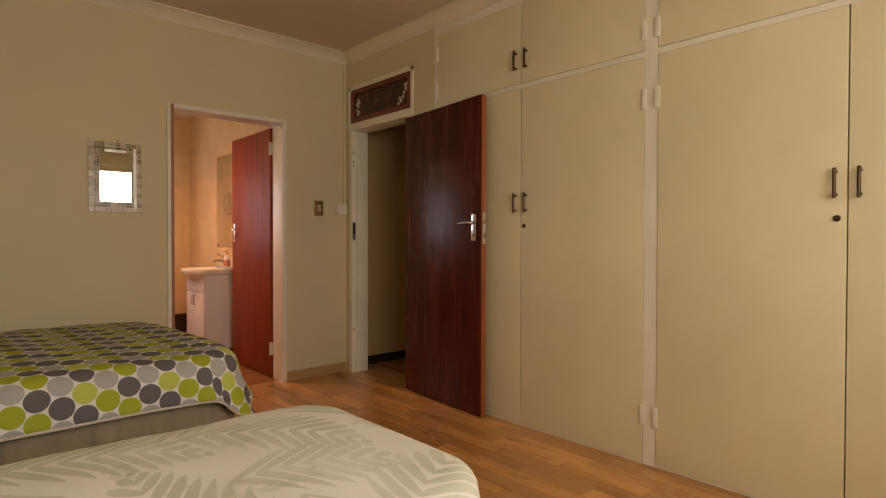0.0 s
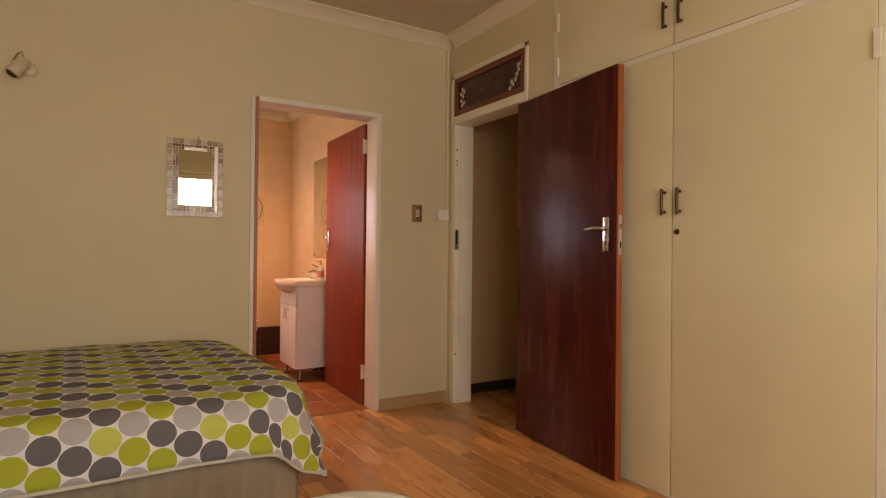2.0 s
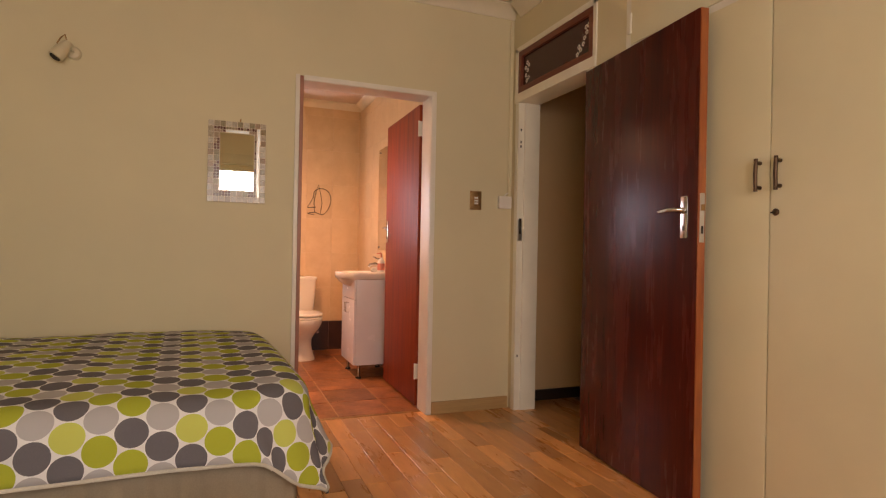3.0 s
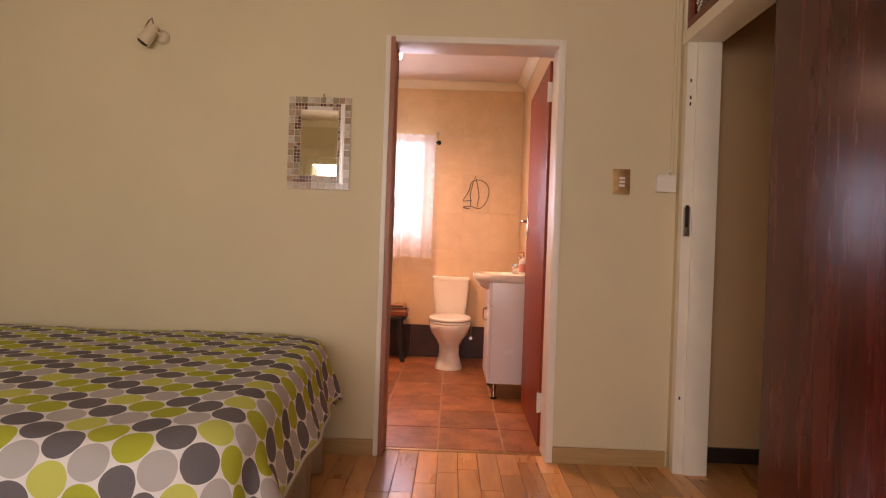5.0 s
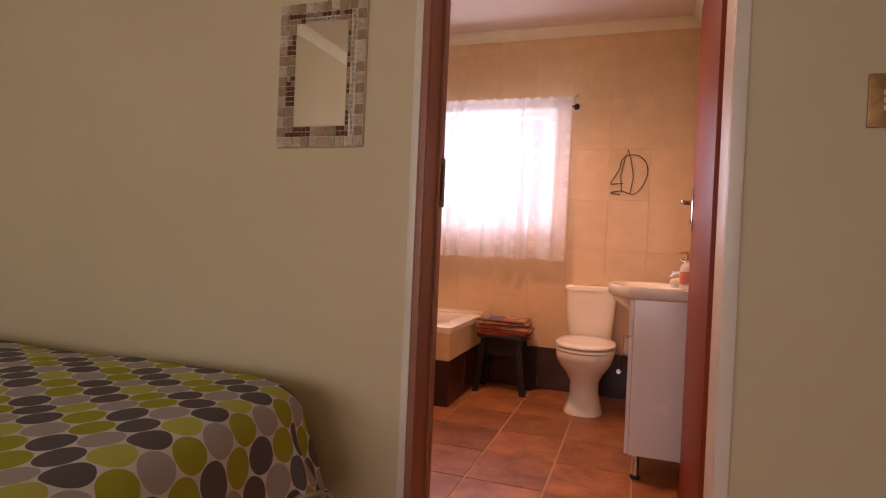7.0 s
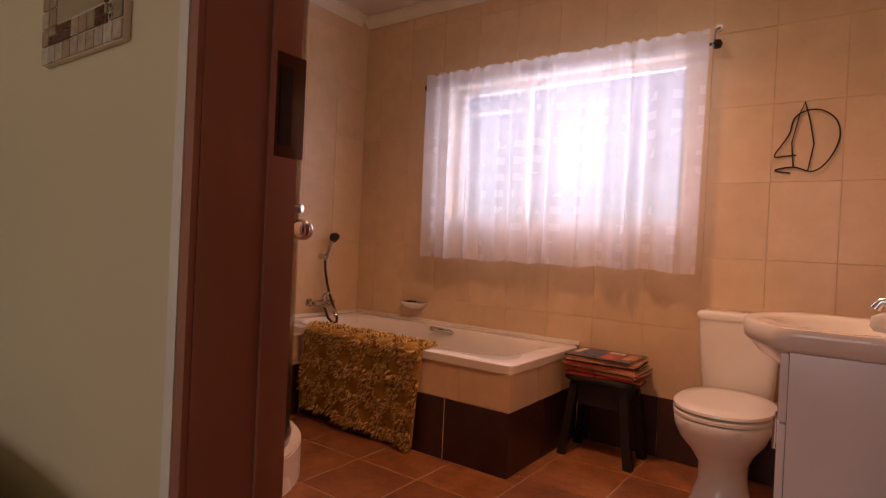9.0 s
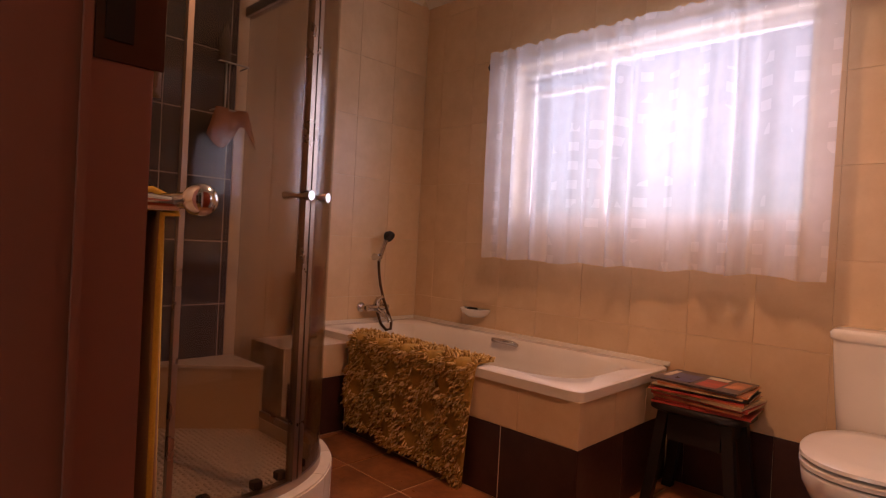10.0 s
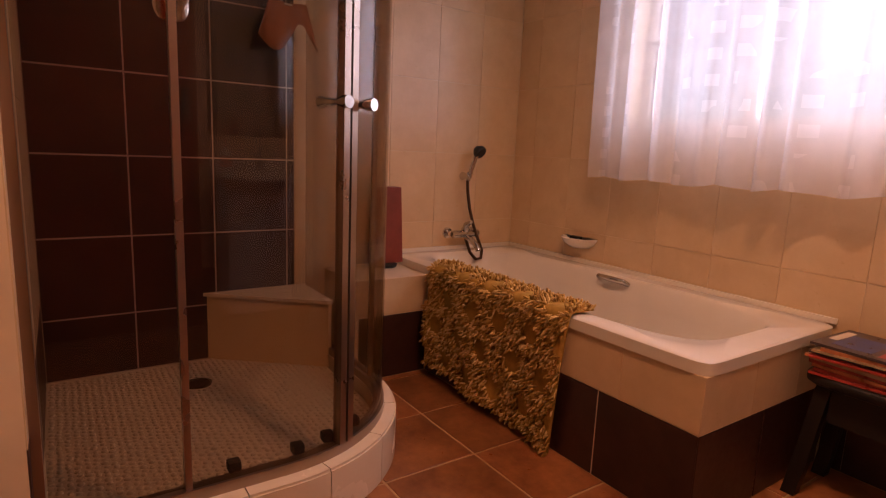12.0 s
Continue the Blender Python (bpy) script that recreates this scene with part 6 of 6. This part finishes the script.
wa = bmesh.new()
AX, AZ = 2.012, 1.545
pts = [(AX - 0.055, AZ - 0.155), (AX - 0.115, AZ - 0.140), (AX - 0.045, AZ - 0.128), (AX + 0.03, AZ - 0.150), (AX + 0.085, AZ - 0.10), (AX + 0.118, AZ - 0.01), (AX + 0.105, AZ + 0.065), (AX + 0.055, AZ + 0.110), (AX - 0.005, AZ + 0.115), (AX - 0.050, AZ + 0.085), (AX - 0.065, AZ + 0.02), (AX - 0.095, AZ - 0.035), (AX - 0.118, AZ - 0.080), (AX - 0.075, AZ - 0.078), (AX - 0.030, AZ - 0.075)]
sm2 = []
for i in range(len(pts) - 1):
    for k in range(5):
        t = k / 5
        p0, p1, p2, p3 = pts[max(i - 1, 0)], pts[i], pts[i + 1], pts[min(i + 2, len(pts) - 1)]
        sm2.append(tuple(0.5 * (2 * b + (c - a) * t + (2 * a - 5 * b + 4 * c - e) * t * t + (3 * b - a - 3 * c + e) * t ** 3) for a, b, c, e in zip(p0, p1, p2, p3)))
tube([(x, NT - 0.012 + 0.006 * math.sin(i * 0.3), z) for i, (x, z) in enumerate(sm2)], 0.0032, 6, wa)
tube([(AX - 0.045, NT - 0.010, AZ - 0.13), (AX - 0.055, NT - 0.012, AZ - 0.02), (AX - 0.030, NT - 0.012, AZ + 0.10), (AX - 0.012, NT - 0.010, AZ + 0.155), (AX + 0.010, NT - 0.012, AZ + 0.07), (AX + 0.028, NT - 0.012, AZ - 0.03), (AX + 0.010, NT - 0.010, AZ - 0.145)], 0.0028, 6, wa)
solid("wire_ornament", wa, M["blackm"], "bent black wire ornament hung on the tiles", "wall ornament", smooth=60)

lp = thing("ceiling_lamp", (1.305, 5.55, ZB), "ceiling lamp with three glowing globe bulbs on a brass plate", "ceiling lamp")
part("plate", lathe([(0.085, -0.001), (0.085, -0.012), (0.06, -0.030), (0.02, -0.036)], (1.305, 5.55, ZB), "z", 28), M["brass"], lp, "", 50)
for bx_, by_ in ((1.24, 5.50), (1.37, 5.51), (1.30, 5.62)):
    part("arm", tube([(1.305, 5.55, ZB - 0.03), ((1.305 + bx_) / 2, (5.55 + by_) / 2, ZB - 0.045), (bx_, by_, ZB - 0.075), (bx_, by_, ZB - 0.115)], [0.008, 0.008, 0.012, 0.016], 10), M["brass"], lp, "", 60)
    bl = part("bulb", lathe([(0.012, 0.0), (0.018, -0.02), (0.036, -0.055), (0.040, -0.075), (0.034, -0.098), (0.018, -0.112), (0.0, -0.115)], (bx_, by_, ZB - 0.116), "z", 20), M["bulb"], lp, "glowing globe bulb", 60)
    bl.visible_shadow = False

# ---- pieces: tiles and planks ----
part("grout", box(XW - 0.001, 4.633, 0.10, XW + 0.0012, 5.575, ZB - 0.055), M["darkgrout"], wall_west, "brown grout", smooth=None)
hole = [(0.09, 1.12, 1.52, 1.995)]
TW, TH, DZ = 0.2645, 0.352, 0.298
WT = XW + 0.003
lay_tiles(wall_bath_north, "n", NW, BW + 0.003, 2.43, DZ, ZB - 0.055, TW, TH, 0.559, 0.298, M["beige"], hole)
lay_tiles(wall_bath_north, "n", NW, 1.03, 2.43, 0.0, DZ, 0.343, 0.298, 1.447, 0, M["dark"])
lay_tiles(wall_west, "w", XW, 5.575, NT + 0.029, DZ, ZB - 0.055, TW, TH, NT + 0.029, 0.298, M["beige"])
lay_tiles(wall_west, "w", XW, 4.633, 5.575, 0.10, ZB - 0.055, 0.303, 0.3035, 4.935, 0.335, M["dark"], joint=0.006)
lay_tiles(wall_bath_east, "e", 2.433, YB - 0.025, NT, DZ, ZB - 0.055, TW, TH, NT, 0.298, M["beige"])
lay_tiles(wall_bath_east, "e", 2.433, YB - 0.025, NT, 0.0, DZ, 0.343, 0.298, NT, 0, M["dark"])
lay_tiles(lining, "s", 4.601, BW + 0.003, 0.50, 0.40, ZB - 0.02, TW, TH, BW, 0.40, M["beige"])
lay_tiles(lining, "s", 4.601, BW + 0.003, 0.50, 0.10, 0.40, 0.303, 0.30, BW, 0.10, M["dark"], joint=0.006)
lay_tiles(wall_north, "s", YB, 0.482, 1.428, DZ, ZB - 0.01, TW, TH, 0.50, 0.298, M["beige"])
lay_tiles(wall_north, "s", YB, 0.482, 1.428, 0.0, DZ, 0.343, 0.298, 0.5, 0, M["dark"])
lay_tiles(pan, "n", 6.057, -0.327, 1.026, 0.0, 0.290, 0.343, 0.29, 1.026 - 0.343 * 5, 0, M["dark"], joint=0.006)
lay_tiles(pan, "n", 6.057, -0.327, 1.026, 0.290, 0.456, TW, 0.30, 1.026 - TW * 6, 0.290, M["beige"])
lay_tiles(pan2, "w", 1.023, 6.054, NT, 0.0, 0.290, 0.343, 0.29, 6.054, 0, M["dark"], joint=0.006)
lay_tiles(pan2, "w", 1.023, 6.054, NT, 0.290, 0.456, TW, 0.30, 6.054, 0.290, M["beige"])
lay_tiles(ledge, "w", -0.330, 5.70, 6.054, 0.0, 0.290, 0.343, 0.29, 6.054, 0, M["dark"], joint=0.006)
lay_tiles(ledge, "w", -0.330, 5.70, 6.054, 0.290, 0.452, TW, 0.30, 6.054, 0.290, M["beige"])
lay_tiles(ledge, "f", 0.452, BW + 0.005, -0.327, 5.70, 6.054, TW, 0.36, -0.327, 5.70, M["kerb"])
lay_tiles(floor_bath, "f", -0.003, WT, 2.41, YB - 0.05, NT + 0.029, 0.343, 0.343, 1.745, 5.146, M["terra"], joint=0.009)

# wood strips run along y; those past the bed's foot are pieces, the rest one joined part
random.seed(77)
PW = 0.097
far = bmesh.new()
col = 0
x = XW
while x < 3.42:
    y = YS - random.uniform(0, 0.5)
    while y < YB - 0.075:
        ln = random.choice((0.36, 0.45, 0.55, 0.62, 0.75))
        y0, y1 = max(y, YS), min(y + ln, YB - 0.076)
        y += ln
        top_x = min(x + PW, 3.44)
        if y1 - y0 < 0.02:
            continue
        if 1.15 < x < 2.93 and y1 > 0.6:
            ob = new("plank", tile_mesh(round(top_x - x - 0.0015, 3), round(y1 - y0 - 0.0015, 3), 0.012, M["plank"], 0.0012))
            ob.parent = floor_bed
            ob.matrix_basis = Matrix.Translation(-BASE[floor_bed.name]) @ FACES["f"]((x + top_x) / 2, (y0 + y1) / 2, -0.012)
        else:
            box(x, y0, -0.012, top_x - 0.0015, y1 - 0.0015, 0.0, bm=far)
    x += PW
tagged(part("plank_field", far, M["plank"], floor_bed, smooth=None), "honey-brown wood strips", kind="stuff")
